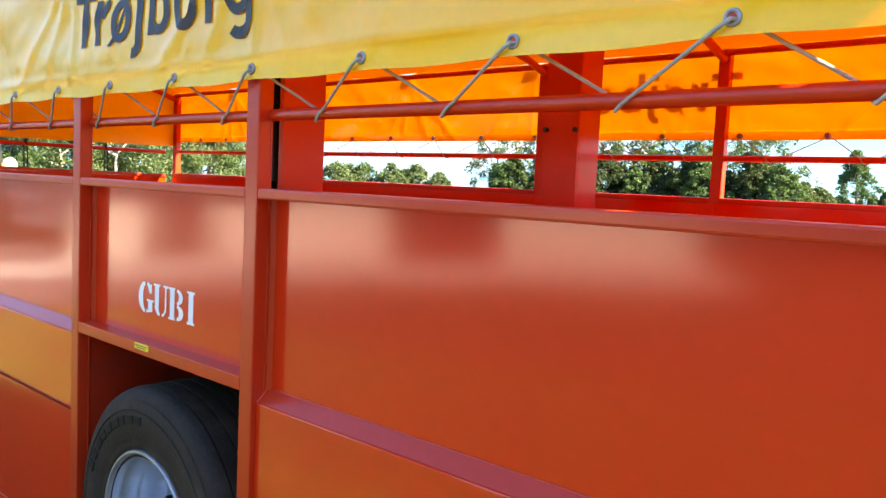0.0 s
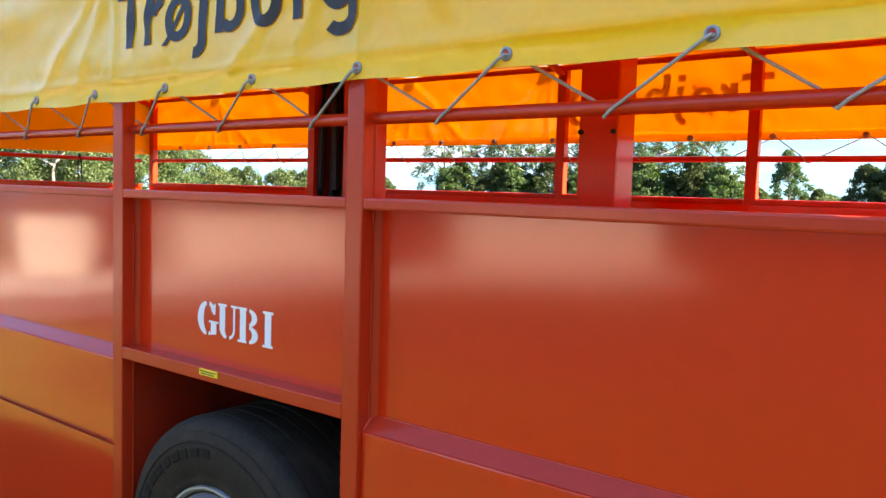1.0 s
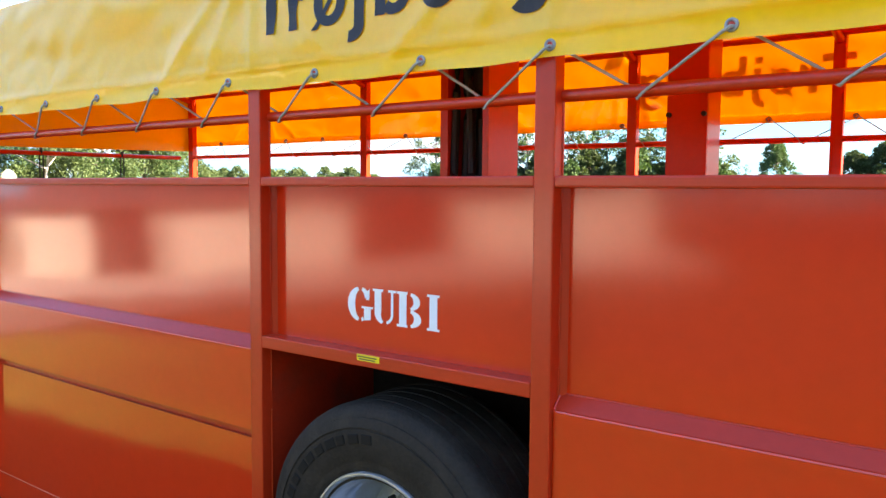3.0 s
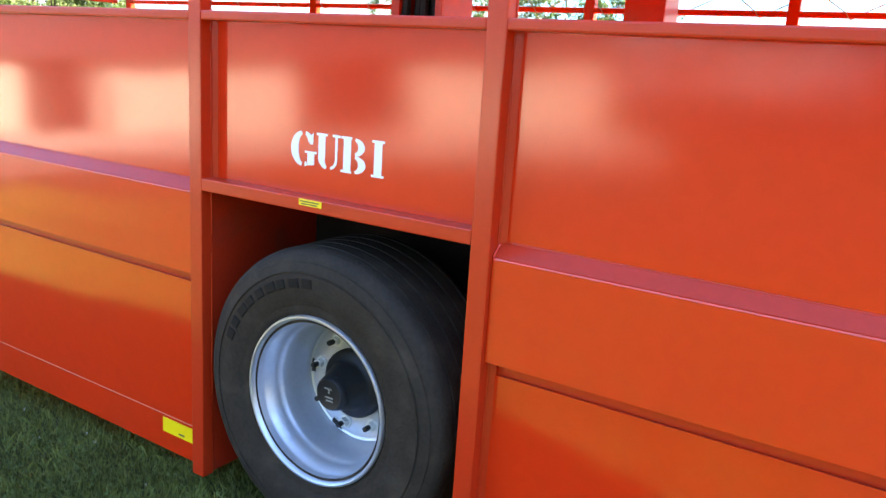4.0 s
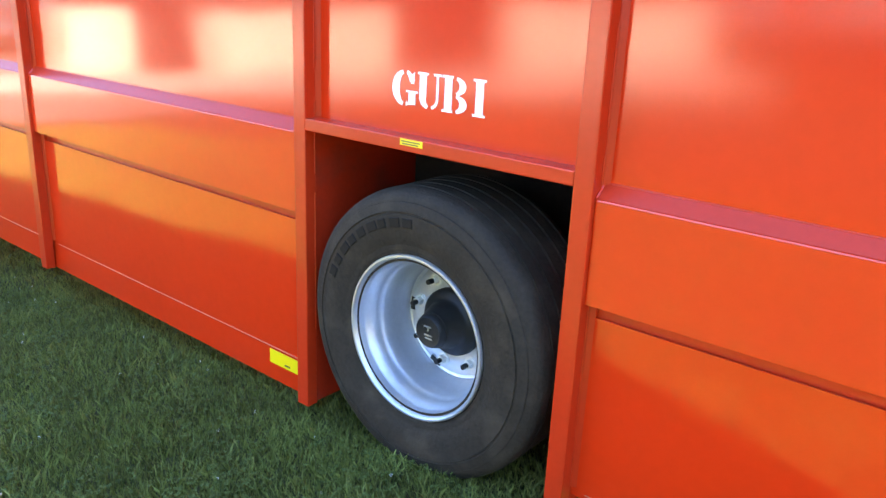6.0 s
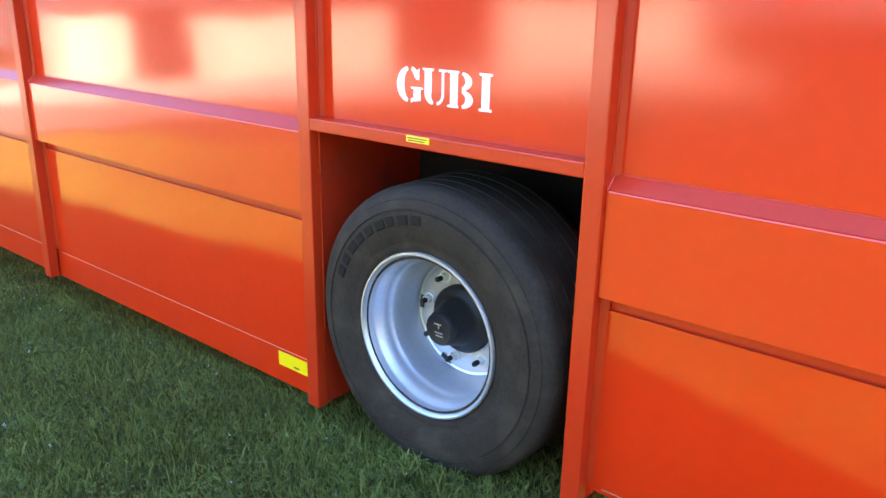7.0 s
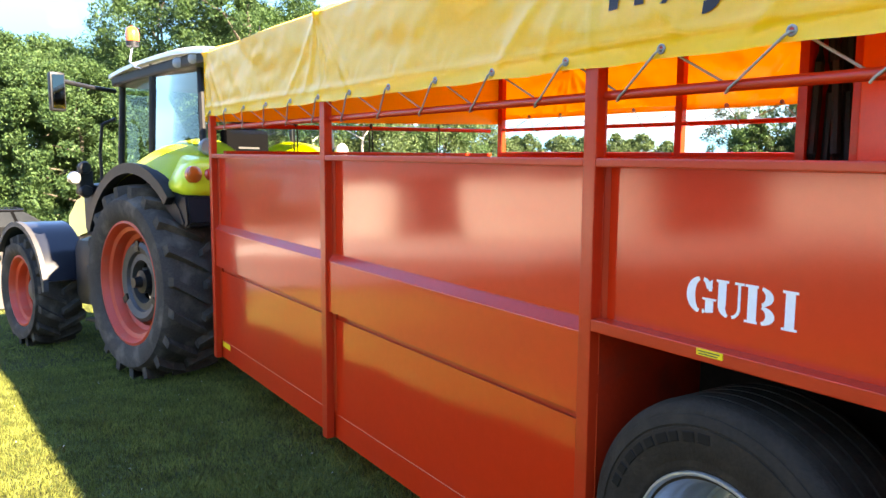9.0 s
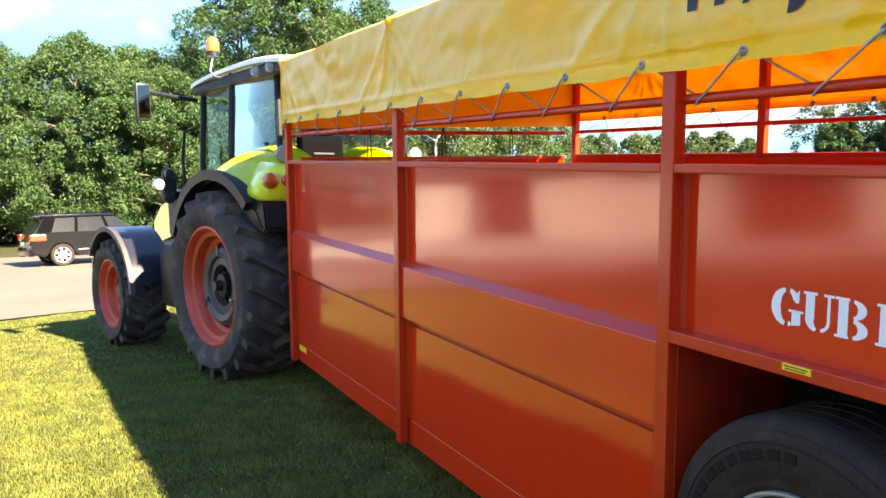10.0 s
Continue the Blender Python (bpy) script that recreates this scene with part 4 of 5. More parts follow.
for px, py, turn in ((-0.28, 0.91, -60), (-0.58, 0.91, -60), (-0.28, -0.91, 60), (-0.58, -0.91, 60)):
    part("work_lamp", lathe(bmesh.new(), [(0.0, -0.014), (0.046, -0.013), (0.056, -0.006), (0.055, 0.03)], (0, 0, 0), 24, axis="z"), LAMP_FACE, tractor, smooth=True).matrix_local = pose(px, py, 3.09, 0, 90, turn)
for y in (0.83, -0.83):
    part("work_lamp", lathe(bmesh.new(), [(0.0, -0.03), (0.07, -0.028), (0.085, -0.01), (0.07, 0.05)], (0, 0, 0), 24, axis="z"), LAMP_FACE, tractor, smooth=True).matrix_local = pose(-0.62, y, 2.25, 0, 90, 0)
beacon = part("beacon_stem", tube(bmesh.new(), [(0.42, 0.94, 3.12), (0.50, 0.97, 3.14), (0.64, 0.96, 3.22), (0.68, 0.9, 3.40)], 0.010, 8), STEEL, tractor)
part("beacon_foot", rod(bmesh.new(), (0.68, 0.9, 3.39), (0.68, 0.9, 3.44), 0.065, 20), DARK_PLASTIC, beacon)
part("beacon_lens", lathe(bmesh.new(), [(0.07, 0.0), (0.072, 0.08), (0.06, 0.13), (0.03, 0.155), (0.0, 0.16)], (0.68, 0.9, 3.44), 28, axis="z"), AMBER, beacon, "amber beacon lens", smooth=True)
part("aerial", rod(bmesh.new(), (0.4, -0.5, 3.1), (0.4, -0.5, 3.75), 0.006, 6), HOSE, tractor)
seat = part("seat", bx(0.05, 0.55, -0.28, 0.28, 1.75, 1.9, bevel=0.05), SEAT, tractor, smooth=True)
part("seat_back", bx(-0.05, 0.1, -0.27, 0.27, 1.85, 2.5, bevel=0.05), SEAT, seat, smooth=True)
part("seat_base", bx(0.1, 0.5, -0.2, 0.2, 1.4, 1.76, bevel=0.03), DARK_PLASTIC, seat)
part("head_rest", bx(-0.04, 0.08, -0.15, 0.15, 2.49, 2.66, bevel=0.04), SEAT, seat, smooth=True)
part("seat_mark", bx(-0.058, -0.049, -0.13, 0.13, 2.285, 2.305), HUB_GREY, seat, "pale stripe on the seat back")
part("side_console", bx(0.15, 0.95, -0.62, -0.36, 1.5, 2.08, bevel=0.06), DARK_PLASTIC, tractor, smooth=True)
part("control_screen", bx(0.85, 0.9, -0.62, -0.36, 2.15, 2.36, bevel=0.015), DARK_PLASTIC, tractor)
part("steering_column", tube(bmesh.new(), [(1.15, 0, 1.45), (1.0, 0, 2.05)], 0.05, 10), DARK_PLASTIC, tractor, smooth=True)
wheel_rim = torus(bmesh.new(), (0, 0, 0), 0.2, 0.016, 28, 8)
part("steering_wheel", wheel_rim, DARK_PLASTIC, tractor, smooth=True).matrix_local = pose(0.98, 0, 2.1, 60, 0, 90)
# front corner lamps on the handrail beside the cab
part("handrail", tube(bmesh.new(), [(1.42, 0.98, 1.6), (1.4, 1.0, 2.3), (1.36, 0.98, 2.62), (1.28, 0.86, 2.68)], 0.02, 8), DARK_PLASTIC, tractor, smooth=True)
part("lamp_bracket", bx(1.66, 1.78, 0.98, 1.14, 1.85, 2.12, bevel=0.02), DARK_PLASTIC, tractor)
for z, y, mat in ((2.15, 1.08, DARK_PLASTIC), (2.03, 1.2, STEEL), (1.88, 1.08, DARK_PLASTIC)):
    part("corner_lamp", lathe(bmesh.new(), [(0.0, -0.05), (0.06, -0.045), (0.075, -0.01), (0.06, 0.05), (0.0, 0.07)], (0, 0, 0), 20, axis="z"), mat, tractor, smooth=True).matrix_local = pose(1.66, y, z, 0, 90, 0)


# ---- parked car ----
def build_car():
    car = thing("car", pose(-27.27, -0.08, 0.02, 0, 0, 102), "black estate off-roader parked on the gravel", "car")
    half = 0.93
    ring = lambda cx: [(cx + 0.44 * math.cos(radians(a)), 0.38 + 0.44 * math.sin(radians(a))) for a in range(-10, 191, 20)]
    body = [(-2.28, 0.40), (-2.32, 0.62), (-2.30, 0.90), (-2.22, 1.10), (-1.2, 1.10), (0.95, 1.06), (1.7, 1.02), (2.15, 0.9), (2.3, 0.66), (2.28, 0.36)] + ring(1.42) + ring(-1.42)
    bm = slab(bmesh.new(), body, -half, half)
    rims = [e for e in bm.edges if abs(e.verts[0].co.y) == abs(e.verts[1].co.y)]
    bmesh.ops.bevel(bm, geom=rims, offset=0.045, segments=3, affect="EDGES")
    part("body", bm, CAR_PAINT, car, smooth=True)
    bm = bmesh.new()
    lower = [(-2.2, -0.88), (-2.2, 0.88), (1.05, 0.86), (1.05, -0.86)]
    upper = [(-1.85, -0.66), (-1.85, 0.66), (0.25, 0.66), (0.25, -0.66)]
    a, b = [bm.verts.new((x, y, 1.06)) for x, y in lower], [bm.verts.new((x, y, 1.6)) for x, y in upper]
    bm.faces.new(b)
    for i in range(4):
        bm.faces.new((a[i], a[(i + 1) % 4], b[(i + 1) % 4], b[i]))
    bmesh.ops.bevel(bm, geom=bm.edges[:], offset=0.05, segments=2, affect="EDGES")
    part("cabin", bm, CAR_GLASS, car, smooth=True)
    part("roof", bx(-1.95, 0.32, -0.68, 0.68, 1.58, 1.66, bevel=0.035), CAR_PAINT, car, smooth=True)
    part("spoiler", bx(-2.14, -1.85, -0.62, 0.62, 1.57, 1.63, bevel=0.02), CAR_PAINT, car, smooth=True)
    part("rear_wiper", rod(bmesh.new(), (-2.12, 0.0, 1.18), (-2.05, -0.4, 1.26), 0.012, 6), DARK_PLASTIC, car)
    part("exhaust", rod(bmesh.new(), (-2.36, 0.6, 0.34), (-2.2, 0.6, 0.34), 0.045, 14), STEEL, car)
    for s in (1, -1):
        part("roof_rail", tube(bmesh.new(), [(-1.8, 0.62 * s, 1.66), (-1.7, 0.62 * s, 1.70), (0.1, 0.62 * s, 1.70), (0.22, 0.62 * s, 1.65)], 0.016, 6), CAR_PAINT, car)
        for x0, x1, x2, x3 in ((-2.18, -1.72, -1.84, -1.5), (-1.0, -0.9, -0.92, -0.84), (0.05, 0.15, -0.1, -0.02)):
            bm = bmesh.new()
            bm.faces.new([bm.verts.new(p) for p in ((x0, 0.893 * s, 1.03), (x1, 0.893 * s, 1.03), (x3, 0.688 * s, 1.585), (x2, 0.688 * s, 1.585))])
            part("window_pillar", bm, SEAT, car)
        part("tail_lamp", bx(-2.335, -1.86, 0.60 * s, 0.942 * s, 0.84, 1.05, bevel=0.03), RED_LENS, car)
        part("trim", bx(-0.92, 0.92, 0.928 * s, 0.938 * s, 0.50, 0.53), STEEL, car)
        for x in (-1.4, 1.4):
            y = 0.93 * s
            P = lambda rows: [(r, y - s * w) for r, w in rows]
            wheel = part("wheel", lathe(bmesh.new(), P([(0.25, 0.02), (0.27, 0.0), (0.34, 0.0), (0.36, 0.03), (0.36, 0.2), (0.3, 0.22)]), (x, 0, 0.36), 40), RUBBER, car, smooth=True)
            part("rim", lathe(bmesh.new(), P([(0.255, 0.01), (0.235, 0.03), (0.23, 0.08)]), (x, 0, 0.36), 40), ALLOY, wheel, smooth=True)
            part("brake", rod(bmesh.new(), (x, y - s * 0.09, 0.36), (x, y - s * 0.1, 0.36), 0.23, 24), DARK_HUB, wheel)
            for k in range(7):
                t = Matrix.Translation((x, y - s * 0.02, 0.36)) @ Matrix.Rotation(2 * math.pi * k / 7, 4, "Y")
                part("spoke", box(bmesh.new(), 0.02, 0.25, -0.015, 0.015, -0.036, 0.036, turn=t), ALLOY, wheel)
    part("bumper", bx(-2.38, -2.2, -0.85, 0.85, 0.35, 0.62, bevel=0.06), CAR_PAINT, car, smooth=True)
    part("number_plate", bx(-2.39, -2.375, -0.26, 0.26, 0.70, 0.81), WHITE_PAINT, car)
    return car


build_car()


# the lawn grows in paler and darker patches
bn, bl = BLADE.node_tree.nodes, BLADE.node_tree.links
spot, tone, shade = bn.new("ShaderNodeTexNoise"), bn.new("ShaderNodeMapRange"), bn.new("ShaderNodeHueSaturation")
where = bn.new("ShaderNodeTexCoord")
spot.inputs["Scale"].default_value, spot.inputs["Detail"].default_value = 3.2, 5.0
tone.inputs["From Min"].default_value, tone.inputs["From Max"].default_value = 0.36, 0.64
tone.inputs["To Min"].default_value, tone.inputs["To Max"].default_value = 0.72, 1.25
bl.new(where.outputs["Object"], spot.inputs["Vector"])
bl.new(spot.outputs["Fac"], tone.inputs["Value"])
bl.new(tone.outputs["Result"], shade.inputs["Value"])
blade_bsdf = bn["Principled BSDF"]
bl.new(blade_bsdf.inputs["Base Color"].links[0].from_socket, shade.inputs["Color"])
bl.new(shade.outputs["Color"], blade_bsdf.inputs["Base Color"])


# ---- trees ----
def leaf_cloud(rng, centres, radii, per, size, corners=4):
    """Small leaves, two triangles each, strewn through clumps."""
    n = len(centres) * per
    c = np.repeat(centres, per, 0)
    d = rng.normal(size=(n, 3))
    d /= np.linalg.norm(d, axis=1, keepdims=True)
    p = c + d * (np.repeat(radii, per)[:, None] * rng.uniform(0.35, 1.0, (n, 1)) ** 0.6) * [1, 1, 0.8]
    a = rng.normal(size=(n, 3))
    a /= np.linalg.norm(a, axis=1, keepdims=True)
    b = np.cross(a, rng.normal(size=(n, 3)))
    b /= np.linalg.norm(b, axis=1, keepdims=True)
    s = size * rng.uniform(0.6, 1.3, (n, 1))
    if corners == 3:
        v = np.stack([p - a * s, p + b * s * 0.62, p + a * s - b * s * 0.3], 1).reshape(-1, 3)
    else:
        v = np.stack([p - a * s, p + b * s * 0.5, p + a * s, p - b * s * 0.5], 1).reshape(-1, 3)
    f = np.arange(corners * n).reshape(-1, corners)
    return v, f


def mesh_of(name, v, f, mat, parent=None):
    mesh = bpy.data.meshes.new(name)
    mesh.from_pydata(v.tolist(), [], f.tolist())
    mesh.materials.append(mat)
    ob = new(name, mesh)
    if parent:
        ob.parent = parent
    return ob


def tree(x, y, height, spread, seed, leaf=None, bark=None, low=0.15, clumps=90, per=60, size=0.16, label="", shape=1.0, group="", corners=4):
    rng = np.random.default_rng(seed)
    root = thing("tree", pose(x, y, -0.05, 0, 0, 0), label, "tree", group)
    trunk = bmesh.new()
    top = height * 0.8
    spine = [(spread * 0.08 * noise.noise((k * 0.7, seed, 0)) * (k > 0), spread * 0.08 * noise.noise((k * 0.7, seed, 9)), top * k / 6) for k in range(7)]
    base = 0.018 * height + 0.03
    for k in range(6):
        rod(trunk, spine[k], spine[k + 1], base * (1 - k / 6.5), 8, base * (1 - (k + 1) / 6.5))
    theta = rng.uniform(0, 2 * math.pi, clumps)
    u = rng.uniform(0, 1, clumps)
    zz = low + (1 - low) * u
    # crown profile with lumps
    prof = np.sin(np.pi * np.clip((u * 0.92 + 0.08) ** shape, 0, 1)) ** 0.6
    lump = 1 + 0.28 * np.sin(theta * 3 + seed) * np.cos(zz * 9 + seed)
    r = spread * prof * lump * rng.uniform(0.45, 1.0, clumps) ** 0.5
    centres = np.stack([r * np.cos(theta), r * np.sin(theta), zz * height * 0.95], 1)
    radii = rng.uniform(0.06, 0.17, clumps) * spread + 0.13
    for i in range(0, clumps, max(1, clumps // 14)):
        h = min(0.95, max(0.12, centres[i][2] / top - 0.12)) * 6
        k = int(min(5, h))
        a = Vector(spine[k]).lerp(Vector(spine[k + 1]), h - k) if h < 6 else Vector(spine[6])
        rod(trunk, a, Vector(centres[i]), base * 0.3, 6, base * 0.08)
    part("trunk", trunk, bark or BARK, root)
    v, f = leaf_cloud(rng, centres, radii, per, size, corners)
    mesh_of("crown", v, f, leaf or LEAF, root)
    return root


WOOD = "broad-leaved trees behind the yard"
for k, (x, y, h, s) in enumerate([(-52, -9.5, 11.0, 4.6), (-50, -4.5, 12.2, 5.0), (-47, 0.5, 12.0, 4.8), (-52, 4.5, 12.6, 5.2), (-44, 4.6, 9.8, 4.4), (-58, -14, 11.5, 5), (-46, 9.6, 17.0, 5.2), (-41, 13.0, 17.0, 5.0), (-52, 17.5, 16, 5.5), (-44, 25, 13, 5.0), (-60, 10, 14, 5.5)]):
    tree(x, y, h, s, 20 + k, LEAF, BARK, 0.10, 300, 260, 0.105, "dense sunlit broad-leaved tree at the edge of the yard", 0.75, WOOD, 3)

# dark leaves here put the shade under the crowns into the colour
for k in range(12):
    tree(-54 + 1.5 * math.sin(k * 2.1), -20 + 4.0 * k, 5.2 + 0.5 * math.sin(k * 3.7), 3.2, 300 + k, LEAF_DARK, BARK, 0.0, 60, 70, 0.2, "undergrowth shrub, its leaves darkened for the shade under the trees", 0.6, "undergrowth", 3)

LAWN = (2.6, -1.7)
VIEW = (2.38, -1.92)


def at_bearing(deg, dist, eye=LAWN):
    return eye[0] + dist * math.cos(radians(deg)), eye[1] + dist * math.sin(radians(deg))


# broken row beyond the field
for k, (deg, dist, h, s) in enumerate([(164, 46, 8.6, 3.6), (160.5, 48, 8.4, 3.4), (157, 52, 9.0, 3.6), (153.6, 46, 8.8, 3.2), (150.5, 50, 9.0, 3.0), (147.6, 52, 8.2, 2.8), (145.0, 58, 7.6, 2.8), (152, 58, 8.6, 3.2)]):
    tree(*at_bearing(deg, dist), h, s, 60 + k, LEAF_LIGHT, PALE_BARK, 0.06, 200, 72, 0.085, "slender tree with pale bark beyond the field", 0.8, "row of slender trees")
for k, (deg, dist, h, s) in enumerate([(143.4, 110, 10.2, 3.8), (141.3, 112, 10.4, 3.4), (139.2, 108, 10.0, 3.6), (137.2, 112, 10.0, 3.8), (135.2, 110, 9.8, 3.4), (133.4, 112, 9.8, 3.4), (131.7, 108, 8.4, 2.6), (138.2, 120, 10.4, 3.8), (142.3, 120, 10.8, 3.8), (134.3, 120, 9.8, 3.6)]):
    tree(*at_bearing(deg, dist), h, s, 80 + k, LEAF_LIGHT, BARK, 0.0, 220, 48, 0.17, "distant tree in a wood beyond the field", 0.7, "distant wood")
# dense hedge, out of which thin trees grow
for k in range(13):
    deg, h = 127.0 - 1.55 * k + 0.4 * math.sin(k * 2.7), 12.2 + 1.3 * math.sin(k * 1.9) - 0.12 * k
    tree(*at_bearing(deg, 70 + 2 * math.sin(k * 4.1), VIEW), h, 2.5 + 0.6 * math.sin(k * 3.3), 100 + k, LEAF if k % 3 else LEAF_LIGHT, PALE_BARK, 0.22, 120, 60, 0.10, "thin open tree with a pale trunk in the hedge", 0.8, "hedge trees")
for k in range(17):
    deg, h = 126.7 - 1.2 * k + 0.3 * math.sin(k * 1.7), 6.7 + 0.9 * math.sin(k * 2.3)
    tree(*at_bearing(deg, 67 + 1.5 * math.sin(k * 3.1), VIEW), h, 2.3 + 0.5 * math.sin(k * 5.3), 120 + k, LEAF_DARK if k % 4 else LEAF, BARK, 0.0, 130, 80, 0.12, "dark dense shrub in the hedge", 0.5, "hedge shrubs")
for k, (deg, dist, h, s, m) in enumerate([(107.6, 90, 6.6, 2.4, LEAF_LIGHT), (106.6, 88, 5.6, 2.0, LEAF_LIGHT), (105.7, 92, 5.2, 2.2, LEAF_LIGHT), (103.7, 120, 11.4, 3.0, LEAF), (101.9, 120, 5.6, 1.9, LEAF_LIGHT), (99.0, 100, 7.6, 3.2, LEAF_DARK), (97.2, 98, 8.3, 3.6, LEAF_DARK), (95.0, 100, 8.8, 4.4, LEAF_DARK), (91.6, 100, 9, 5.4, LEAF_DARK), (101.5, 160, 5.6, 6, LEAF_LIGHT), (104.5, 165, 5.2, 6, LEAF_LIGHT), (107.5, 170, 5.2, 6, LEAF_LIGHT)]):
    tree(*at_bearing(deg, dist, VIEW), h, s, 140 + k, m, BARK, 0.0, 330, 62, 0.14, "rounded bush standing in the open field", 0.5, "field bushes")
# trees across the yard, which the paint mirrors
for k, (x, y, h, s) in enumerate([(-44, -22, 9, 5), (-34, -26, 10, 5), (-24, -31, 9, 5), (-14, -34, 10, 5), (-3, -33, 9, 5), (7, -27, 12, 5), (14, -21, 13, 5), (21, -15, 13, 5), (26, -7, 12, 5)]):
    tree(x, y, h, s, 170 + k, LEAF_DARK, BARK, 0.0, 60, 40, 0.3, "tall dark tree across the yard", 0.6, "trees across the yard")


# ---- farm building across the yard, seen mirrored in the trailer's paint ----
def farm_building():
    """A long low barn; its own x runs along the front, which faces the yard."""
    barn = thing("farm_building", pose(-31.5, -11.2, 0, 0, 0, -29), "long low pale-rendered barn with dark open gateways", "barn")
    gates = [(5.65, 8.75), (15.9, 20.0)]
    x = 2.6
    for a, b in gates + [(26.8, 26.8)]:
        part("wall", bx(x, a, -0.3, 0.0, 0.0, 2.7), PALE_RENDER, barn)
        if b > a:
            part("lintel", bx(a, b, -0.3, 0.0, 2.55, 2.7), PALE_RENDER, barn)
            # a dark sheet stands for the shade inside each open gateway
            part("gateway_dark", bx(a, b, -0.26, -0.2, 0.0, 2.55), DARK_PLASTIC, barn)
        x = b
    part("back_wall", bx(2.6, 26.8, -7.3, -7.0, 0.0, 2.7), PALE_RENDER, barn)
    for x in (2.6, 26.5):
        part("end_wall", bx(x, x + 0.3, -7.0, -0.3, 0.0, 2.7), PALE_RENDER, barn)
    bm = bmesh.new()
    for y0, z0, y1, z1 in ((0.35, 2.62, -3.65, 4.6), (-7.65, 2.62, -3.65, 4.6)):
        vs = [bm.verts.new(p) for p in ((2.3, y0, z0), (27.1, y0, z0), (27.1, y1, z1), (2.3, y1, z1), (2.3, y0, z0 + 0.12), (27.1, y0, z0 + 0.12), (27.1, y1, z1 + 0.12), (2.3, y1, z1 + 0.12))]
        for f in ((0, 1, 2, 3), (4, 5, 6, 7), (0, 1, 5, 4), (1, 2, 6, 5), (3, 0, 4, 7)):
            bm.faces.new([vs[i] for i in f])
    part("roof", bm, ROOF_TILE, barn)
    # unseen pale slab, added so that the panels mirror brighter ground
    bright_slab = part("pavement", bx(2.0, 27.2, 0.02, 9.0, -0.1, 0.05, bevel=0.02), PALE_SLAB)
    bright_slab.matrix_world = pose(-31.5, -11.2, 0, 0, 0, -29)
    tagged(bright_slab, "pale slab added out of view to brighten panel reflections", "concrete", kind="structure")


PALE_RENDER = material("pale_render", (0.50, 0.455, 0.39), 0.85, vary=0.08, scale=0.8, fine=12, bump=0.1)
PALE_SLAB = material("pale_slab", (0.36, 0.325, 0.27), 0.85, vary=0.12, scale=0.6, fine=20, bump=0.1, spec=0.2)
ROOF_TILE = material("dark_roof", (0.06, 0.045, 0.04), 0.7, vary=0.2, scale=2, fine=10, bump=0.3)
farm_building()


# ---- grass ----
def grass(name, x0, x1, y0, y1, count, tall, wide, seed):
    rng = np.random.default_rng(seed)
    x, y = rng.uniform(x0, x1, count), rng.uniform(y0, y1, count)
    keep = np.array([gravel_side(a, b) < -0.1 for a, b in zip(x, y)])
    x, y = x[keep], y[keep]
    n = len(x)
    a, h = rng.uniform(0, 2 * np.pi, n), tall * rng.uniform(0.45, 1.25, n)
    lean = h * rng.uniform(0.1, 0.9, n)
    b = rng.uniform(0, 2 * np.pi, n)
    w = wide * rng.uniform(0.6, 1.3, n)
    base = np.stack([x, y, np.full(n, -0.01)], 1)
    side = np.stack([np.cos(a), np.sin(a), 0 * a], 1) * w[:, None]
    tip = base + np.stack([lean * np.cos(b), lean * np.sin(b), h], 1)
    mid = base + np.stack([0.35 * lean * np.cos(b), 0.35 * lean * np.sin(b), 0.6 * h], 1)
    v = np.stack([base - side, base + side, mid + side * 0.7, tip, mid - side * 0.7], 1).reshape(-1, 3)
    f = np.arange(5 * n).reshape(-1, 5)
    ob = mesh_of(name, v, f, BLADE)
    return tagged(ob, "short mown grass blades on the lawn", "grass", kind="stuff")


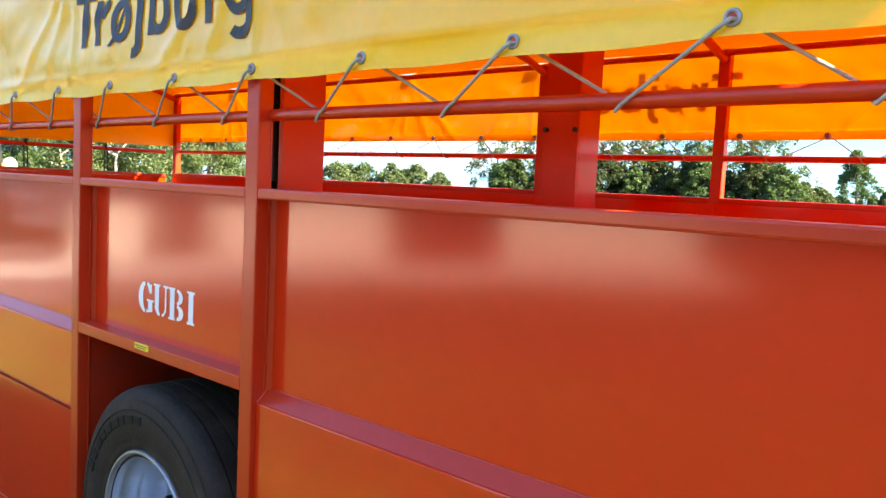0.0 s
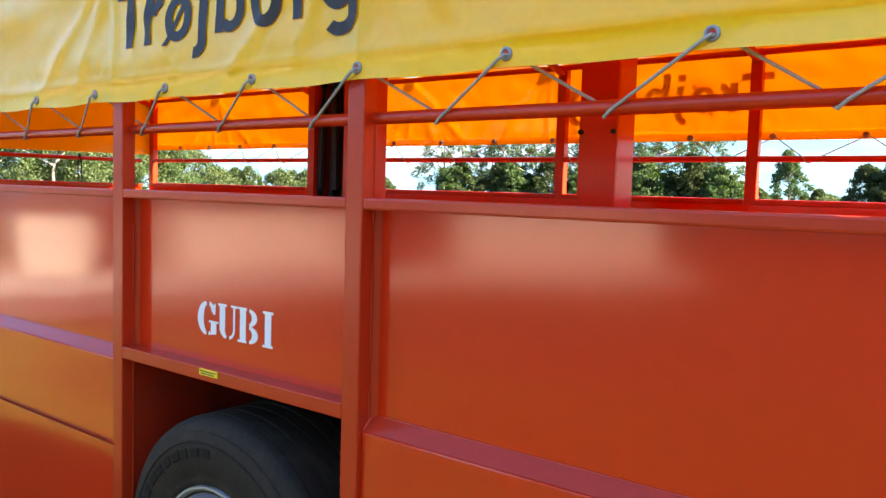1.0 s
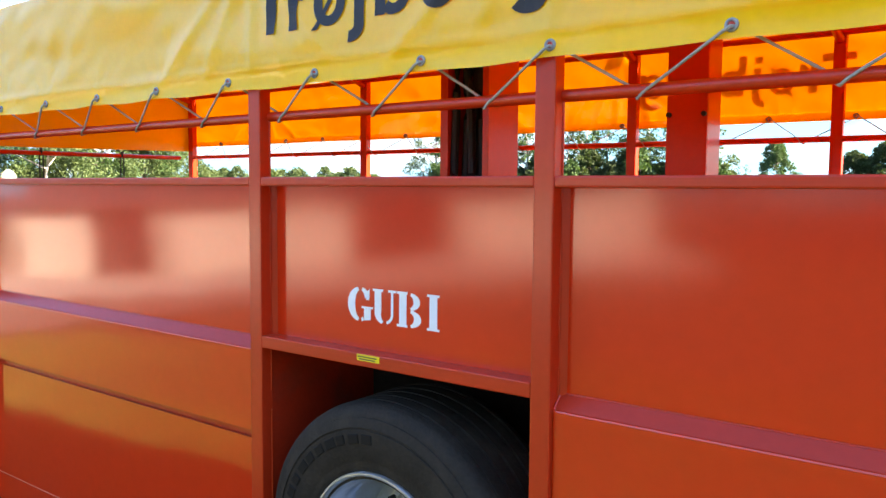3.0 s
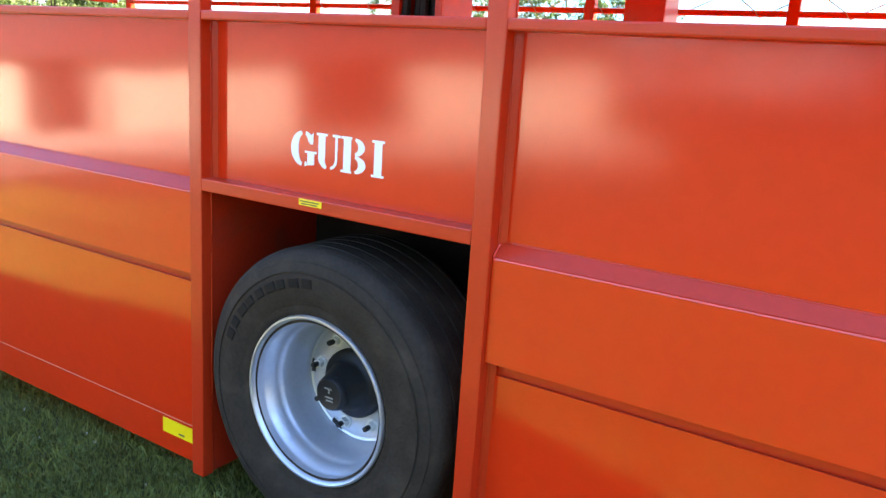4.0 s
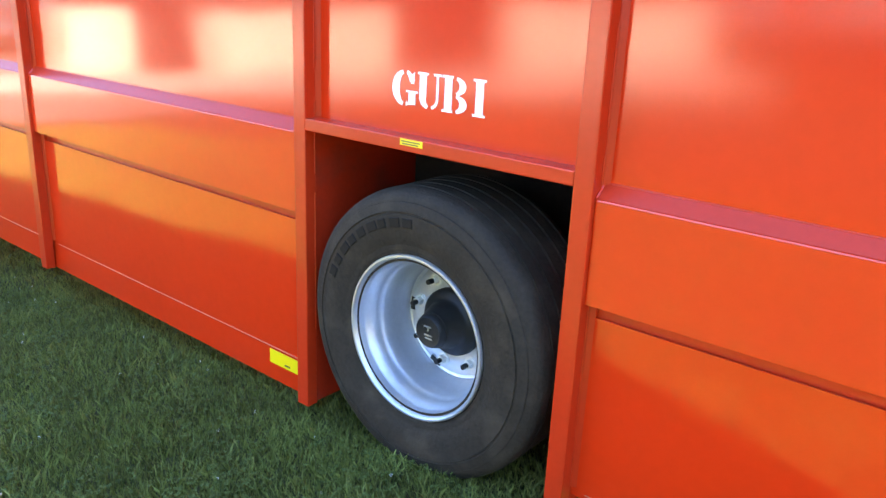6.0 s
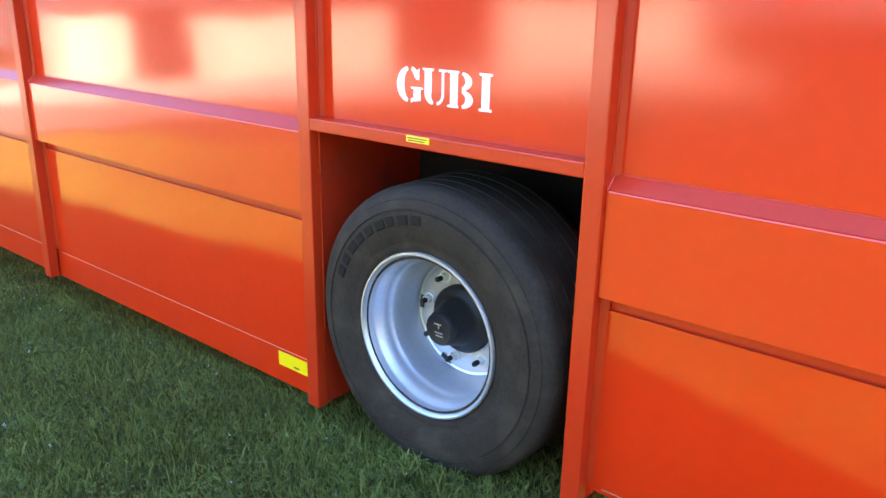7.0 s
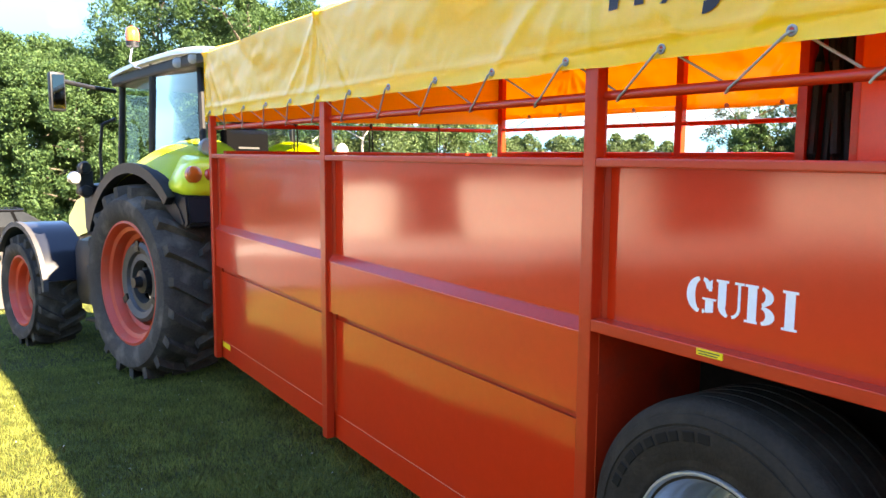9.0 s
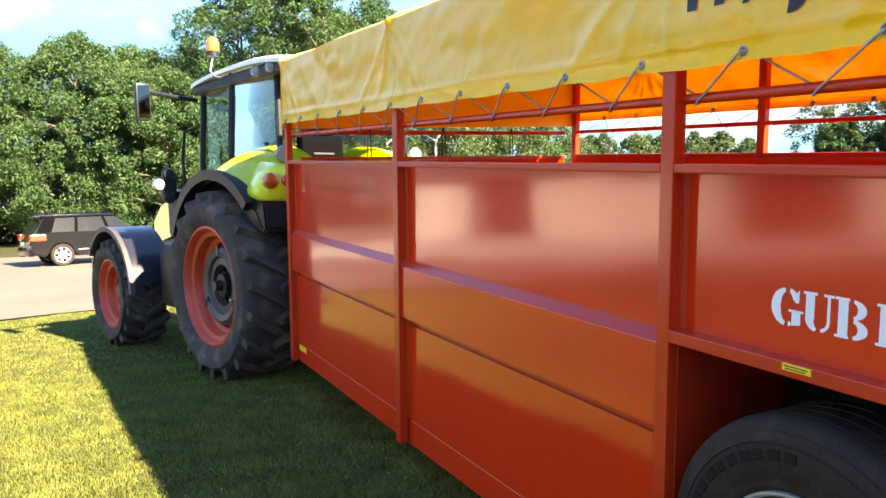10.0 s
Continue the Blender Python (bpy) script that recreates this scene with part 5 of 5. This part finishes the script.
def clover(x0, x1, y0, y1, patches, seed):
    """Low three-leaved plants in patches, with a few white flower heads."""
    rng = np.random.default_rng(seed)
    cx, cy = rng.uniform(x0, x1, patches), rng.uniform(y0, y1, patches)
    n = patches * 26
    x, y = np.repeat(cx, 26) + rng.normal(0, 0.07, n), np.repeat(cy, 26) + rng.normal(0, 0.07, n)
    z = rng.uniform(0.022, 0.046, n)
    verts, faces = [], []
    for px, py, pz, turn, r in zip(x, y, z, rng.uniform(0, 2.1, n), rng.uniform(0.005, 0.010, n)):
        for k in range(3):
            a = turn + 2.094 * k
            i = len(verts)
            tip = rng.uniform(-0.3, 0.5) * r
            verts += [(px, py, pz), (px + r * math.cos(a - 0.55), py + r * math.sin(a - 0.55), pz + tip), (px + 1.35 * r * math.cos(a), py + 1.35 * r * math.sin(a), pz + tip), (px + r * math.cos(a + 0.55), py + r * math.sin(a + 0.55), pz + tip)]
            faces.append((i, i + 1, i + 2, i + 3))
    tagged(mesh_of("clover", np.array(verts), np.array(faces), CLOVER), "low clover leaves growing through the lawn", "clover", kind="stuff")
    verts, faces = [], []
    for px, py in zip(cx[::5] + 0.02, cy[::5]):
        z, r = rng.uniform(0.04, 0.055), rng.uniform(0.004, 0.007)
        for k in range(14):
            d = rng.normal(size=3)
            d /= np.linalg.norm(d)
            i = len(verts)
            side = np.cross(d, (0.3, 0.5, 0.8)) * 0.5
            for q in (d * r - side * r * 0.6, d * r + side * r * 0.6, d * r * 0.3):
                verts.append((px + q[0], py + q[1], z + q[2]))
            faces.append((i, i + 1, i + 2))
    tagged(mesh_of("clover_flower", np.array(verts), np.array(faces), PETAL), "small white clover heads in the lawn", "clover", kind="stuff")


grass("grass", -2.6, 2.0, -1.7, 0.7, 170000, 0.040, 0.0020, 1)
grass("grass", -2.6, 1.6, -1.7, 0.3, 26000, 0.062, 0.0030, 11)
clover(-2.6, 1.4, -1.6, 0.0, 260, 12)
clover(-7.0, -2.6, -2.2, 0.0, 160, 13)
grass("grass", -7.0, -2.6, -2.4, 1.5, 150000, 0.040, 0.0026, 2)
grass("grass", -13.2, -7.0, -5.0, 2.5, 150000, 0.034, 0.0036, 3)
grass("grass", 2.0, 5.5, -4.5, 3.2, 35000, 0.042, 0.004, 4)
grass("grass", -7.0, 2.0, -5.5, -1.7, 35000, 0.042, 0.005, 5)
